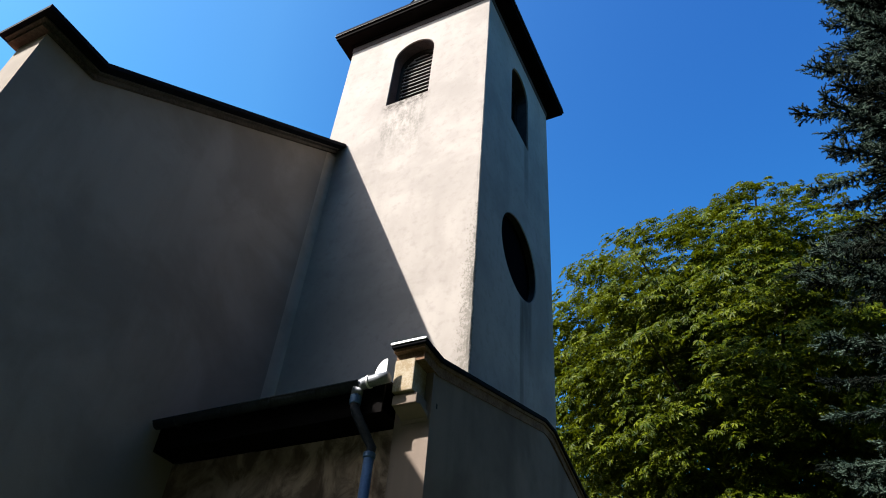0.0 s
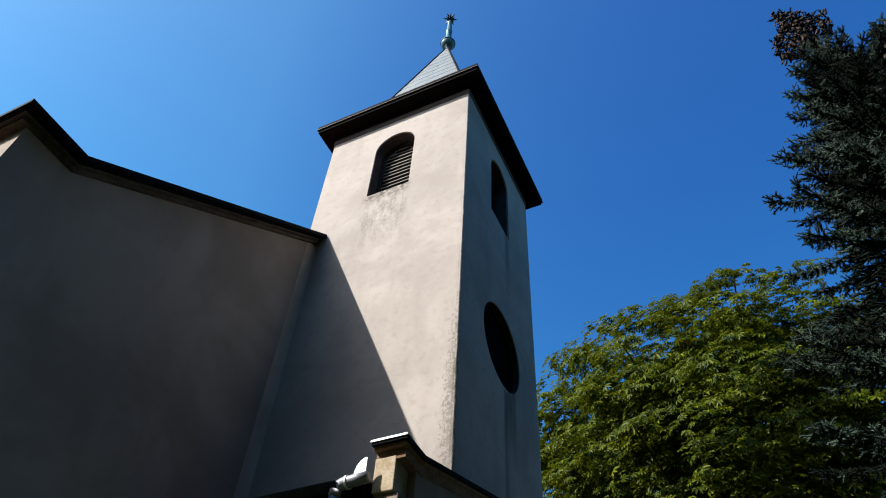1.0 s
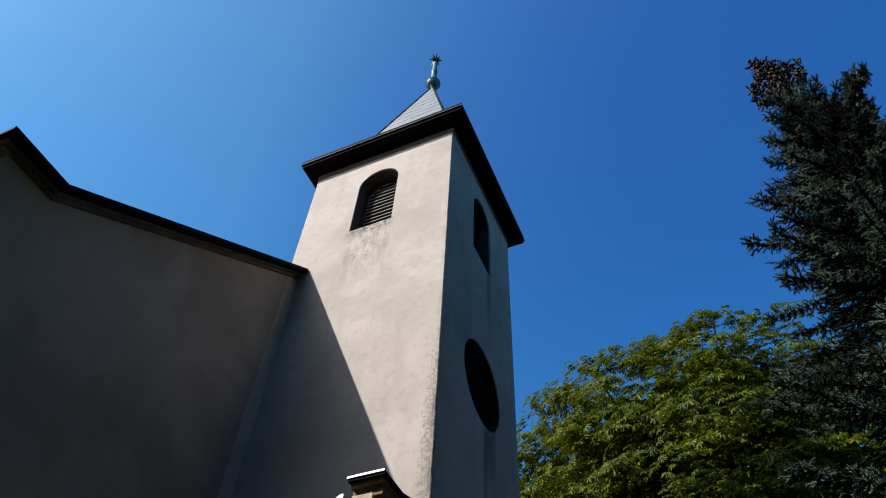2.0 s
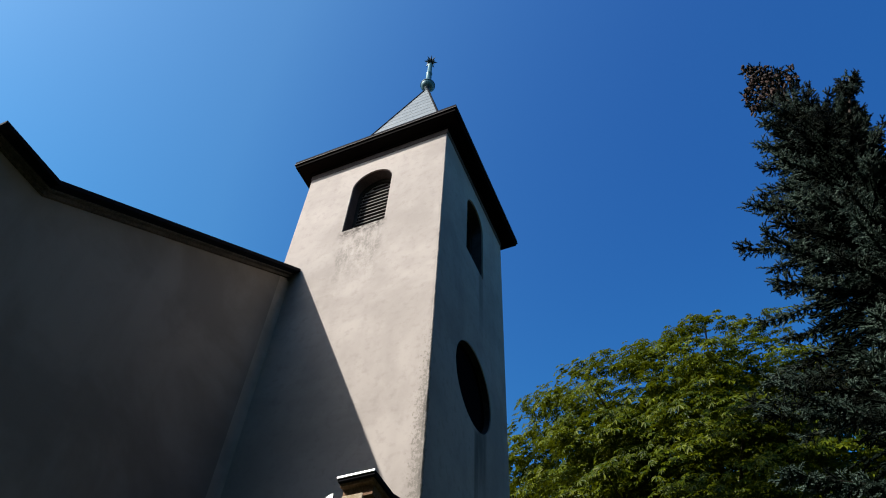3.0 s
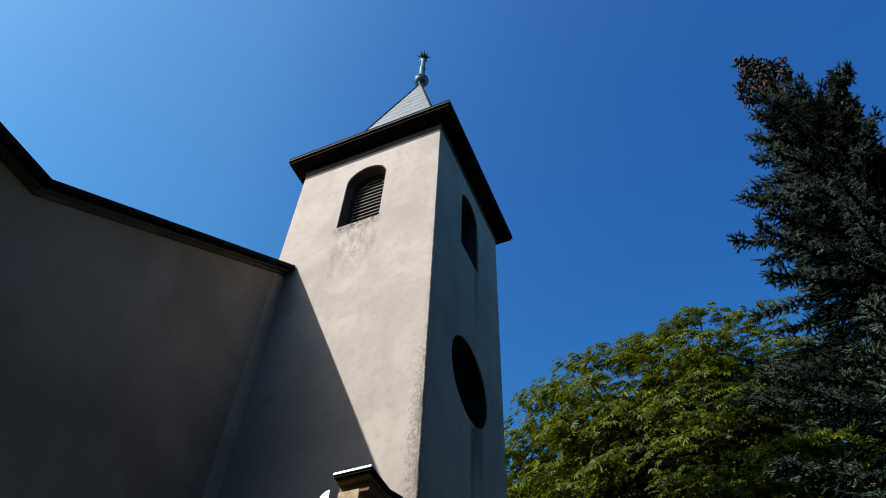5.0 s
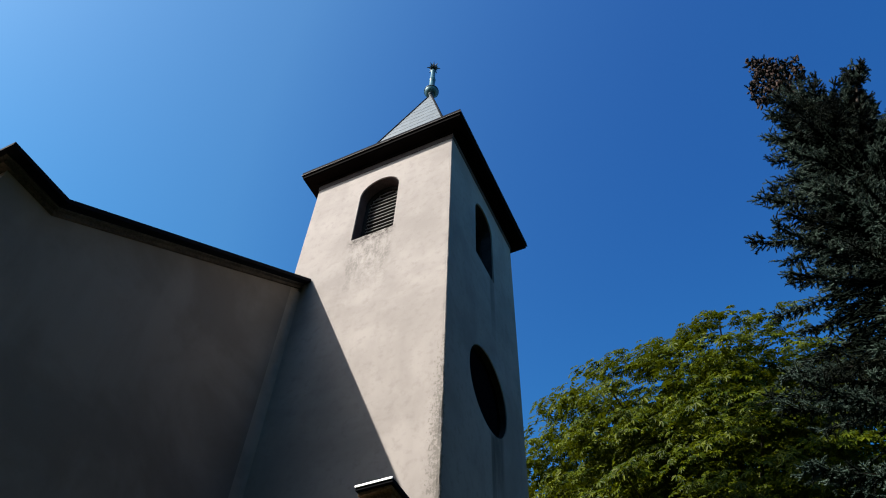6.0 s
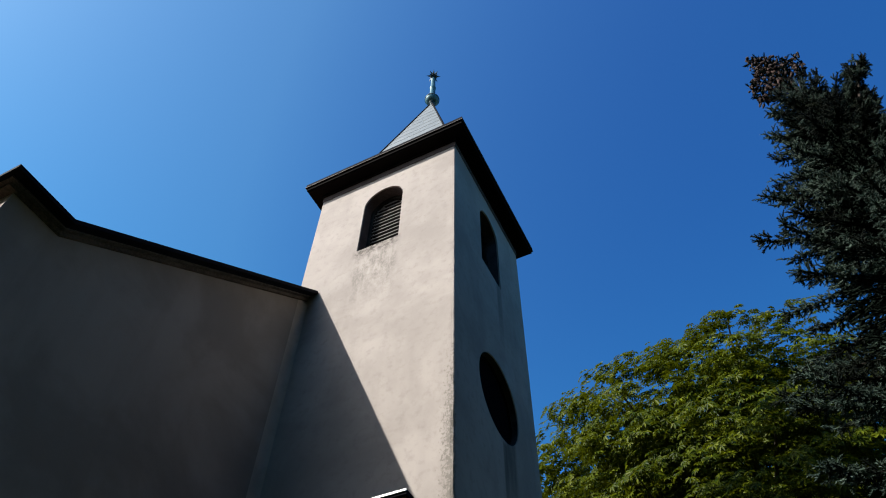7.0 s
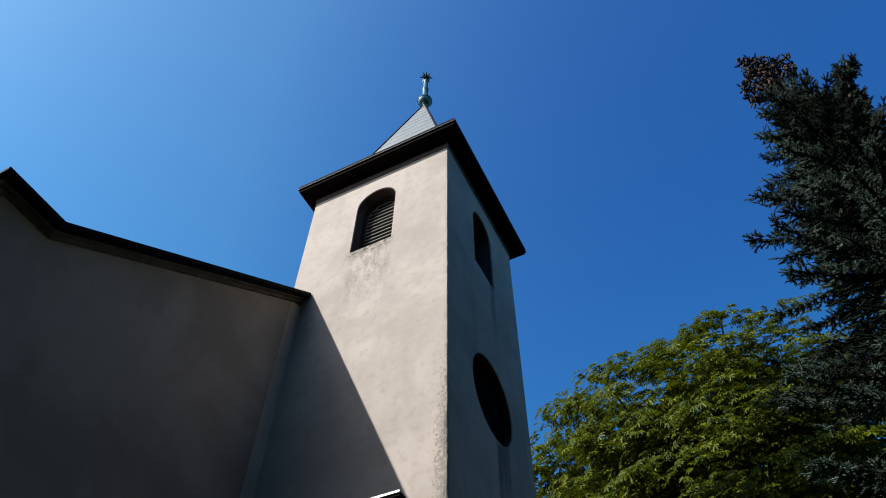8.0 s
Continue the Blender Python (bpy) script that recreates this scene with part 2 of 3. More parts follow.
def part(name, bm, material, parent=None, label="", kind=""):
    """Links a bmesh, or lists of points and faces in world metres, as one mesh object under its thing."""
    me = bpy.data.meshes.new(name)
    if isinstance(bm, bmesh.types.BMesh):
        bmesh.ops.recalc_face_normals(bm, faces=bm.faces)
        bm.to_mesh(me)
        bm.free()
    else:
        me.from_pydata(*bm)
        me.update()
    me.materials.append(material)
    ob = new(name, me)
    if parent:
        ob.parent = parent
        ob.matrix_parent_inverse = Matrix.Translation(-world_base(parent))
    return tagged(ob, label, kind=kind)


def smooth(ob):
    for p in ob.data.polygons:
        p.use_smooth = True
    return ob


def slab(outline, holes, to3d, thick, bm=None):
    """A wall of that thickness with openings that go through it; outline and holes as (u, v), to3d(u, v, depth)."""
    bm = bm or bmesh.new()
    loops = [outline, *holes]
    from_mu = [[Vector((u, v, 0)) for u, v in lp] for lp in loops]

    tris = mathutils.geometry.tessellate_polygon(from_mu)
    flat = [p for lp in loops for p in lp]
    front = [bm.verts.new(to3d(u, v, 0)) for u, v in flat]
    back = [bm.verts.new(to3d(u, v, thick)) for u, v in flat]
    for a, b, c in tris:
        bm.faces.new((front[a], front[b], front[c]))
        bm.faces.new((back[c], back[b], back[a]))
    k = 0
    for lp in loops:
        n = len(lp)
        for i in range(n):
            a, b = k + i, k + (i + 1) % n
            bm.faces.new((front[a], front[b], back[b], back[a]))
        k += n
    return bm


def box(x0, y0, z0, x1, y1, z1, bevel=0.0, bm=None):
    own = bm is None
    bm = bm or bmesh.new()
    vs = bmesh.ops.create_cube(bm, size=1, matrix=Matrix.LocRotScale(
        ((x0 + x1) / 2, (y0 + y1) / 2, (z0 + z1) / 2), None, (abs(x1 - x0), abs(y1 - y0), abs(z1 - z0))))["verts"]
    if bevel and own:
        bmesh.ops.bevel(bm, geom=list(bm.edges), offset=bevel, segments=2, profile=0.6, affect='EDGES')
    return bm


def lathe(profile, centre, n=24, bm=None):
    """Turned about a standing axis; profile as (radius, z)."""
    bm = bm or bmesh.new()
    cx, cy = centre
    rings = [[bm.verts.new((cx + r * math.cos(math.tau * i / n), cy + r * math.sin(math.tau * i / n), z)) for i in range(n)] for r, z in profile]
    for a, b in zip(rings, rings[1:]):
        for i in range(n):
            bm.faces.new((a[i], a[(i + 1) % n], b[(i + 1) % n], b[i]))
    bm.faces.new(rings[0])
    bm.faces.new(rings[-1])
    return bm


def tube(points, radii, n=10, bm=None):
    bm = bm or bmesh.new()
    pts = [Vector(p) for p in points]
    if not hasattr(radii, "__len__"):
        radii = [radii] * len(pts)
    rings = []
    for i, p in enumerate(pts):
        d = (pts[min(i + 1, len(pts) - 1)] - pts[max(i - 1, 0)]).normalized()
        a = d.cross(Vector((0.31, 0.17, 1)) if abs(d.z) < 0.9 else Vector((1, 0.2, 0))).normalized()
        b = d.cross(a)
        rings.append([bm.verts.new(p + radii[i] * (a * math.cos(math.tau * k / n) + b * math.sin(math.tau * k / n))) for k in range(n)])
    for r, s in zip(rings, rings[1:]):
        for k in range(n):
            bm.faces.new((r[k], r[(k + 1) % n], s[(k + 1) % n], s[k]))
    bm.faces.new(rings[0])
    bm.faces.new(rings[-1][::-1])
    return bm


def strip(path, x0, x1, up, down, bm=None):
    """A band that follows a gable's profile path of (y, z), between two x, from `up` above the path to `down` below it, mitred at the bends."""
    bm = bm or bmesh.new()
    offs = []
    for i, (y, z) in enumerate(path):
        n = Vector((0, 0))
        for a, b in ((i - 1, i), (i, i + 1)):
            if a >= 0 and b < len(path):
                d = Vector((path[b][0] - path[a][0], path[b][1] - path[a][1])).normalized()
                n += Vector((-d.y, d.x))
        n.normalize()
        a, b = max(i - 1, 0), min(i + 1, len(path) - 1)
        d = Vector((path[b][0] - path[i][0], path[b][1] - path[i][1])) if b > i else Vector((path[i][0] - path[a][0], path[i][1] - path[a][1]))
        d.normalize()
        offs.append(n / max(0.5, n.dot(Vector((-d.y, d.x)))))
    rows = []
    for (y, z), n in zip(path, offs):
        t, l = (y + n.x * up, z + n.y * up), (y - n.x * down, z - n.y * down)
        rows.append([bm.verts.new((x, *q)) for x, q in ((x0, t), (x1, t), (x1, l), (x0, l))])
    for r, s in zip(rows, rows[1:]):
        for k in range(4):
            bm.faces.new((r[k], r[(k + 1) % 4], s[(k + 1) % 4], s[k]))
    bm.faces.new(rows[0])
    bm.faces.new(rows[-1][::-1])
    return bm


def arch(c, half, sill, spring, n=16):
    pts = [(c - half, sill), (c + half, sill)]
    return pts + [(c + half * math.cos(math.pi * i / n), spring + half * math.sin(math.pi * i / n)) for i in range(n + 1)]


def disc(c, v, r, n=40):
    return [(c + r * math.cos(math.tau * i / n), v + r * math.sin(math.tau * i / n)) for i in range(n)]


# ---- ground ----
bm = bmesh.new()
bmesh.ops.create_grid(bm, x_segments=40, y_segments=40, size=1500)
tagged(part("ground", bm, M_GRASS), "green mown lawn round the church", "ground", kind="structure")

# ---- tower ----
TW = 3.5                     # width of the square tower
TC = (-1.75, 1.75)           # its axis
TZ = 16.06                   # top of its walls
SILL, SPRING, HALF = 13.15, 14.74, 0.485
tower = thing("church_tower", (TC[0], TC[1], 0), "square cream plastered church tower with a steep grey spire", "church tower")
belfry = arch(-1.75, HALF, SILL, SPRING)
part("wall", slab([(-TW, -0.3), (-0.06, -0.3), (-0.06, TZ), (-TW, TZ)], [belfry], lambda u, v, d: (u, d, v), 0.7), M_TOWER, tower)
belfry_b = arch(1.765, HALF, SILL, SPRING)
OCU = (1.77, 9.82, 0.83)
part("wall", slab([(0.06, -0.3), (TW, -0.3), (TW, TZ), (0.06, TZ)], [belfry_b, disc(*OCU)], lambda u, v, d: (-d, u, v), 0.7), M_TOWER, tower)
part("wall", slab([(-TW, -0.3), (-0.556, -0.3), (-0.556, TZ), (-TW, TZ)], [belfry], lambda u, v, d: (u, TW - d, v), 0.55), M_TOWER, tower)
part("wall", slab([(0.556, -0.3), (TW - 0.556, -0.3), (TW - 0.556, TZ), (0.556, TZ)], [], lambda u, v, d: (-TW + d, u, v), 0.55), M_TOWER, tower)
# the chipped corner between the two near walls
rng = np.random.default_rng(5)
bm = bmesh.new()
cols = [(-0.06, 0.0), (-0.035, 0.0), (-0.012, 0.0), (0.0, 0.012), (0.0, 0.035), (0.0, 0.06)]
levels = np.arange(-0.3, TZ + 0.001, 0.045)
ring = []
for z in levels:
    wear = 0.35 + 0.65 * float(np.clip((11.5 - z) / 3.5, 0, 1))
    k = wear * max(0.0, noise.noise((3.1, 0.4, z * 1.7)) + 0.35 * noise.noise((1.1, 7.4, z * 9)) + 0.15)
    row = []
    for i, (x, y) in enumerate(cols):
        j = 0.0 if i in (0, 5) else (0.010 * k if i in (1, 4) else 0.019 * k) + 0.004 * float(rng.random())
        row.append(bm.verts.new((x - j * 0.7, y + j * 0.7, z)))
    ring.append(row)
for a, b in zip(ring, ring[1:]):
    for i in range(5):
        bm.faces.new((a[i], a[i + 1], b[i + 1], b[i]))
part("corner", bm, M_TOWER, tower, "chipped plaster corner")


def louvred_opening(to3d, c, lined):
    """Slatted shutter in a dark timber frame in an arched belfry opening; the reveal lining is coloured dark as shade.
    """
    win = part("louvre_frame", slab(arch(c, HALF + 0.02, SILL - 0.01, SPRING), [arch(c, HALF - 0.09, SILL + 0.05, SPRING - 0.02)],
               lambda u, v, d: to3d(u, v, 0.27 + d), 0.06), M_LINING, tower, "dark timber louvre frame")
    if lined:
        part("lining", slab(arch(c, HALF + 0.006, SILL - 0.006, SPRING), [arch(c, HALF - 0.012, SILL + 0.012, SPRING)],
             lambda u, v, d: to3d(u, v, 0.035 + d), 0.23), M_REVEAL, win, "reveal lining darkened as shade")
    # dark sheet added in place of the unlit belfry room
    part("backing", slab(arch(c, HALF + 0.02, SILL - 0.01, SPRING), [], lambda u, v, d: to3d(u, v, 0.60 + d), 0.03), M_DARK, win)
    v = SILL + 0.10
    i = 0
    while v < SPRING + HALF - 0.14:
        w = HALF - 0.08
        h = w if v < SPRING - 0.06 else math.sqrt(max(0.01, w ** 2 - (v + 0.06 - SPRING) ** 2))
        bm = bmesh.new()
        lean = 0.003 * ((i * 7) % 5 - 2)
        q = [(0.285, v - 0.036 + lean), (0.285, v - 0.054 + lean), (0.42, v + 0.035), (0.41, v + 0.058)]
        ends = [[bm.verts.new(to3d(c + sg * h, z, d)) for d, z in q] for sg in (-1, 1)]
        for k in range(4):
            bm.faces.new((ends[0][k], ends[0][(k + 1) % 4], ends[1][(k + 1) % 4], ends[1][k]))
        bm.faces.new(ends[0])
        bm.faces.new(ends[1][::-1])
        part("slat", bm, M_SLAT, win)
        v += 0.128
        i += 1
    return win


louvred_opening(lambda u, v, d: (u, d, v), -1.75, True)
louvred_opening(lambda u, v, d: (-d, u, v), 1.765, True)
# round window; recess shade is put into the colour of its lining and pane
eye_frame = part("round_window", slab(disc(OCU[0], OCU[1], OCU[2] + 0.01), [disc(OCU[0], OCU[1], OCU[2] - 0.07)], lambda u, v, d: (-0.13 - d, u, v), 0.06),
                 M_WOOD, tower, "dark round window set deep in the wall")
part("pane", slab(disc(OCU[0], OCU[1], OCU[2] - 0.06), [], lambda u, v, d: (-0.155 - d, u, v), 0.008), M_PANE, eye_frame)
part("lining", slab(disc(OCU[0], OCU[1], OCU[2] + 0.006), [disc(OCU[0], OCU[1], OCU[2] - 0.012)], lambda u, v, d: (-0.02 - d, u, v), 0.105), M_LINING, eye_frame)
# eaves: boarded soffit, drip strip and dark fascia
cx, cy = TC


def ring_box(name, r0, r1, z0, z1, material, parent, label=""):
    """A square frame round the tower between two half widths."""
    sq = lambda r: [(cx - r, cy - r), (cx + r, cy - r), (cx + r, cy + r), (cx - r, cy + r)]
    return part(name, slab(sq(r1), [sq(r0)], lambda u, v, d: (u, v, z0 + d), z1 - z0), material, parent, label)


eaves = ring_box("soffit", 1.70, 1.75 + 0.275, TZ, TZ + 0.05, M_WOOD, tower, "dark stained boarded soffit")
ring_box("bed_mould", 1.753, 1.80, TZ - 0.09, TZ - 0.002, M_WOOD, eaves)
# thin brown band that deepens the eaves' shadow on the wall top
ring_box("frieze", 1.752, 1.765, TZ - 0.27, TZ - 0.092, M_REVEAL, eaves, "brown band added for the eaves' shade")
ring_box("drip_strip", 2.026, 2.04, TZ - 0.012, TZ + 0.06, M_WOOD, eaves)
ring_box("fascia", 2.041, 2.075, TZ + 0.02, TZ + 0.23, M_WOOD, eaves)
lip = ring_box("gutter_edge", 2.076, 2.10, TZ + 0.12, TZ + 0.25, M_DARKMETAL, eaves)
ring_box("gutter_lip", 2.101, 2.112, TZ + 0.118, TZ + 0.134, M_DRIP, eaves, "thin pale lip of the gutter")

# spire: flared skirt, then courses of sheet on a steep pyramid
APEX = 22.78
half_at = lambda z: (APEX - z) / 4.15
cx = TC[0] + 0.06           # the spire stands a little off the axis
bm = bmesh.new()
prof = [(2.03, TZ + 0.16), (1.80, TZ + 0.40), (1.58, TZ + 0.80), (half_at(17.3) - 0.02, 17.3), (0.02, APEX - 0.1)]
sq = [[bm.verts.new((cx + sx * r, cy + sy * r, z)) for sx, sy in ((-1, -1), (1, -1), (1, 1), (-1, 1))] for r, z in prof]
for a, b in zip(sq, sq[1:]):
    for i in range(4):
        bm.faces.new((a[i], a[(i + 1) % 4], b[(i + 1) % 4], b[i]))
bm.faces.new(sq[0])
bm.faces.new(sq[-1])
spire = part("spire", bm, M_SHEET, tower, "steep pyramid spire of grey sheet courses")
zs = list(np.arange(17.0, APEX - 0.3, 0.44))
for side in range(4):
    rot = Matrix.Translation((cx, cy, 0)) @ Matrix.Rotation(side * math.pi / 2, 4, 'Z')
    for i, z in enumerate(zs):
        z1 = min(z + 0.455, APEX - 0.12)
        a, b = half_at(z), half_at(z1)
        seams = 1 if a < 0.5 else (2 if a < 1.1 else 3)
        for k in range(seams):
            u0, u1 = -1 + 2 * k / seams, -1 + 2 * (k + 1) / seams
            off = 0.16 if (i % 2 and seams > 1) else 0.0
            u0, u1 = (u0 + (off if k else 0)), (u1 + (off if k < seams - 1 else 0))
            gap = 0.003
            bm = bmesh.new()
            lo, hi = -(a + 0.007), -(b + 0.001)
            q = [(u0 * a + gap, lo, z), (u1 * a - gap, lo, z), (u1 * b - gap, hi, z1), (u0 * b + gap, hi, z1)]
            outer = [bm.verts.new(rot @ Vector(p)) for p in q]
            inner = [bm.verts.new(rot @ (Vector(p) + Vector((0, 0.012, 0)))) for p in q]
            bm.faces.new(outer)
            bm.faces.new(inner[::-1])
            for j in range(4):
                bm.faces.new((outer[j], inner[j], inner[(j + 1) % 4], outer[(j + 1) % 4]))
            part("roof_sheet", bm, M_SHEET, spire)
    hip = [rot @ Vector((half_at(z) + 0.005, -half_at(z) - 0.005, z)) for z in np.linspace(16.95, APEX - 0.15, 8)]
    part("hip_cap", tube(hip, 0.028, 8), M_DARKMETAL, spire, "dark hip capping")

PIN = (cx, cy)
finial = part("finial", lathe([(0.085, APEX - 0.50), (0.075, APEX - 0.30), (0.06, APEX - 0.08), (0.10, APEX - 0.02), (0.10, APEX + 0.04)], PIN), M_BRONZE, tower, "green patinated copper finial")
smooth(part("ball", lathe([(0.225 * math.sin(math.pi * i / 14) + 0.004, APEX + 0.22 - 0.22 * math.cos(math.pi * i / 14)) for i in range(15)], PIN, 28), M_COPPER, finial))
part("ball_band", lathe([(0.215, APEX + 0.20), (0.242, APEX + 0.205), (0.242, APEX + 0.235), (0.215, APEX + 0.24)], PIN, 28), M_BRONZE, finial)
smooth(part("stem", lathe([(0.15, APEX + 0.40), (0.13, APEX + 0.46), (0.095, APEX + 0.52), (0.09, APEX + 1.05), (0.105, APEX + 1.08), (0.105, APEX + 1.14), (0.085, APEX + 1.18), (0.07, APEX + 1.75), (0.085, APEX + 1.80), (0.05, APEX + 1.9)], PIN), M_COPPER, finial))
SZ = APEX + 2.10
bm = bmesh.new()
turn_ = Matrix.Rotation(radians(30), 3, 'Z')
spikes = [turn_ @ Vector(d).normalized() for d in itertools.product((-1, 0, 1), repeat=3) if sum(map(abs, d)) in (1, 3)]
for d in spikes:
    u = d.cross(Vector((0.3, 0.5, 0.81))).normalized()
    w = d.cross(u)
    o = Vector((*PIN, SZ))
    b4 = [bm.verts.new(o + 0.068 * (u * math.cos(k * math.pi / 2) + w * math.sin(k * math.pi / 2))) for k in range(4)]
    tip = bm.verts.new(o + d * 0.25)
    for k in range(4):
        bm.faces.new((b4[k], b4[(k + 1) % 4], tip))
part("star", bm, M_BRONZE, finial, "eight-pointed dark star")

# ---- nave with its gable front ----
GX = -3.26                    # face of the gable front
NC = 1.75                     # axis of the nave
nave = thing("church_nave", (-9, NC, 0), "grey plastered church nave with a raised gable front", "church")
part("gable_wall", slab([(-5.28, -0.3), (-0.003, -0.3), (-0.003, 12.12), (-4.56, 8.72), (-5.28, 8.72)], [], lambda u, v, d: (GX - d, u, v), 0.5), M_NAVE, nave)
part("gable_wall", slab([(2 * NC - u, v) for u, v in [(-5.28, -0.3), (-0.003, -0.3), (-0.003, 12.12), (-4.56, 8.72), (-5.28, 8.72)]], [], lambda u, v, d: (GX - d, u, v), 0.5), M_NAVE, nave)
for s in (0, 1):
    q = [(-5.50, 8.83), (-4.60, 8.83), (-0.004, 12.25)]
    if s:
        q = [(2 * NC - y, z) for y, z in q][::-1]
    cop = part("coping", strip(q, GX - 0.66, GX + 0.262, 0.035, 0.03), M_DARKMETAL, nave, "dark sheet metal coping")
    def inset(k):
        return [(y + (k if not s and y < -5 else (-k if s and y > 8.9 else 0)), z) for y, z in q]
    part("moulding", strip(inset(0.06), GX - 0.60, GX + 0.12, -0.032, 0.055), M_MOULD_DARK, cop, "dark grey-brown plaster moulding")
    part("moulding", strip(inset(0.11), GX - 0.58, GX + 0.05, -0.057, 0.11), M_EAVE, cop, "brown plaster moulding")
# fillet of plaster in the corner between gable and tower, coloured pale for bounced light
bm = bmesh.new()
fl = [(GX + 0.003 + 0.06 * (1 - math.cos(i / 8 * math.pi / 2)), -0.003 - 0.22 * (1 - math.sin(i / 8 * math.pi / 2))) for i in range(9)]
lo, hi = [[bm.verts.new((x, y, z)) for x, y in fl] for z in (0, 12.0)]
for i in range(8):
    bm.faces.new((lo[i], lo[i + 1], hi[i + 1], hi[i]))
smooth(part("fillet", bm, M_FILLET, nave, "plaster cove in the inner corner"))
# kneeler under the gable's end, side walls and roof
for sgn in (-1, 1):
    yy = lambda d: NC + sgn * (d)
    part("side_wall", box(-17, yy(6.55), -0.3, GX - 0.503, yy(7.03), 7.7), M_NAVE, nave)
    part("eaves_board", box(-17, yy(7.034), 7.25, GX - 0.30, yy(7.34), 7.72), M_WOOD, nave)
    bm = bmesh.new()
    a = [(-17.2, yy(7.35), 7.75), (GX - 0.504, yy(7.35), 7.75), (GX - 0.504, NC, 13.0), (-17.2, NC, 13.0)]
    up = [bm.verts.new(p) for p in a]
    dn = [bm.verts.new((p[0], p[1], p[2] - 0.15)) for p in a]
    bm.faces.new(up)
    bm.faces.new(dn[::-1])
    for j in range(4):
        bm.faces.new((up[j], dn[j], dn[(j + 1) % 4], up[(j + 1) % 4]))
    part("roof", bm, M_TILE, nave, "red tiled roof slope")
part("rear_wall", slab([(-5.28, -0.3), (2 * NC + 5.28, -0.3), (2 * NC + 5.28, 7.6), (NC, 12.8), (-5.28, 7.6)], [], lambda u, v, d: (-17.004 - d, u, v), 0.5), M_NAVE, nave)

# ---- porch wrapped round the foot of the tower ----
PX, PC = 0.30, 2.1           # face of the porch gable, its axis
porch = thing("church_porch", (-1.4, PC, 0), "low plastered porch with a shallow parapet gable", "porch")
pg = [(-1.44, -0.3), (2 * PC + 1.44, -0.3), (2 * PC + 1.44, 5.62), (2 * PC + 1.3, 5.62), (PC, 6.52), (-1.33, 5.60), (-1.44, 5.60)]
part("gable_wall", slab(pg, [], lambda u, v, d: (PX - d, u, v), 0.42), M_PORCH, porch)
pp = [(-1.80, 5.73), (-1.37, 5.72), (PC - 0.15, 6.66), (PC + 0.25, 6.68), (2 * PC + 1.37, 5.72), (2 * PC + 1.80, 5.73)]
cop = part("coping", strip(pp, -0.045, PX + 0.07, 0.03, 0.02), M_DARKMETAL, porch, "dark sheet metal coping")
part("moulding", strip([(-1.76, 5.73)] + pp[1:-1] + [(2 * PC + 1.76, 5.73)], -0.03, PX + 0.04, -0.022, 0.06), M_MOULD, cop, "brown plaster moulding")
part("moulding", strip([(-1.70, 5.73)] + pp[1:-1] + [(2 * PC + 1.70, 5.73)], -0.02, PX + 0.015, -0.062, 0.17), M_MOULD, cop, "brown plaster moulding")
part("edge_strip", box(-0.05, -1.815, 5.738, PX + 0.075, -1.803, 5.762, 0.003), M_FLASH, cop, "bright metal edge of the coping")
for sgn in (-1, 1):
    yy = lambda d: PC + sgn * d
    kn = part("kneeler", box(-0.03, yy(3.44), 5.22, PX - 0.09, yy(3.81), 5.60, 0.012), M_STONE, porch, "weathered ochre stone kneeler block")
    part("kneeler_step", box(-0.035, yy(3.44), 5.09, PX - 0.05, yy(3.77), 5.205, 0.01), M_PORCH, kn)
    bm = bmesh.new()
    prof = [(3.45, 5.085), (3.74, 5.085), (3.56, 5.02), (3.545, 4.98), (3.45, 4.98)]
    ends = [[bm.verts.new((x, yy(d), z)) for d, z in prof] for x in (-0.03, PX - 0.02)]
    for k in range(5):
        bm.faces.new((ends[0][k], ends[0][(k + 1) % 5], ends[1][(k + 1) % 5], ends[1][k]))
    bm.faces.new(ends[0])
    bm.faces.new(ends[1][::-1])
    part("corbel", bm, M_PORCH, kn)
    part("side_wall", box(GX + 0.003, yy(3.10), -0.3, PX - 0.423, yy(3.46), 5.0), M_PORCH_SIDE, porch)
    part("eaves_board", box(GX + 0.003, yy(3.464), 5.02, -0.123, yy(3.78), 5.06), M_WOOD, porch, "dark boarded eaves")
    part("fascia", box(GX + 0.003, yy(3.784), 5.02, -0.123, yy(3.81), 5.37), M_WOOD, porch)
    bm = bmesh.new()
    a = [(GX + 0.004, yy(3.80), 5.41), (-0.13, yy(3.80), 5.41), (-0.13, PC, 6.3), (GX + 0.004, PC, 6.3)]
    up = [bm.verts.new(p) for p in a]
    dn = [bm.verts.new((p[0], p[1], p[2] - 0.03)) for p in a]
    bm.faces.new(up)
    bm.faces.new(dn[::-1])
    for j in range(4):
        bm.faces.new((up[j], dn[j], dn[(j + 1) % 4], up[(j + 1) % 4]))
    part("roof", bm, M_DARKMETAL, porch, "shallow dark sheet roof slope")


# ---- gutter and downpipe ----
def half_round(x0, x1, y, z, r):
    """A half-round gutter along x, open at the top, with a rolled rim."""
    bm = bmesh.new()
    n = 12
    rows = []
    for rr in (r, r - 0.006):
        rows.append([[bm.verts.new((x, y - rr * math.cos(math.pi * i / n), z - rr * math.sin(math.pi * i / n))) for i in range(n + 1)] for x in (x0, x1)])
    for a, b in rows:
        for i in range(n):
            bm.faces.new((a[i], a[i + 1], b[i + 1], b[i]))
    for e in (0, 1):
        for i in range(n):
            bm.faces.new((rows[0][e][i], rows[0][e][i + 1], rows[1][e][i + 1], rows[1][e][i]))
    return bm


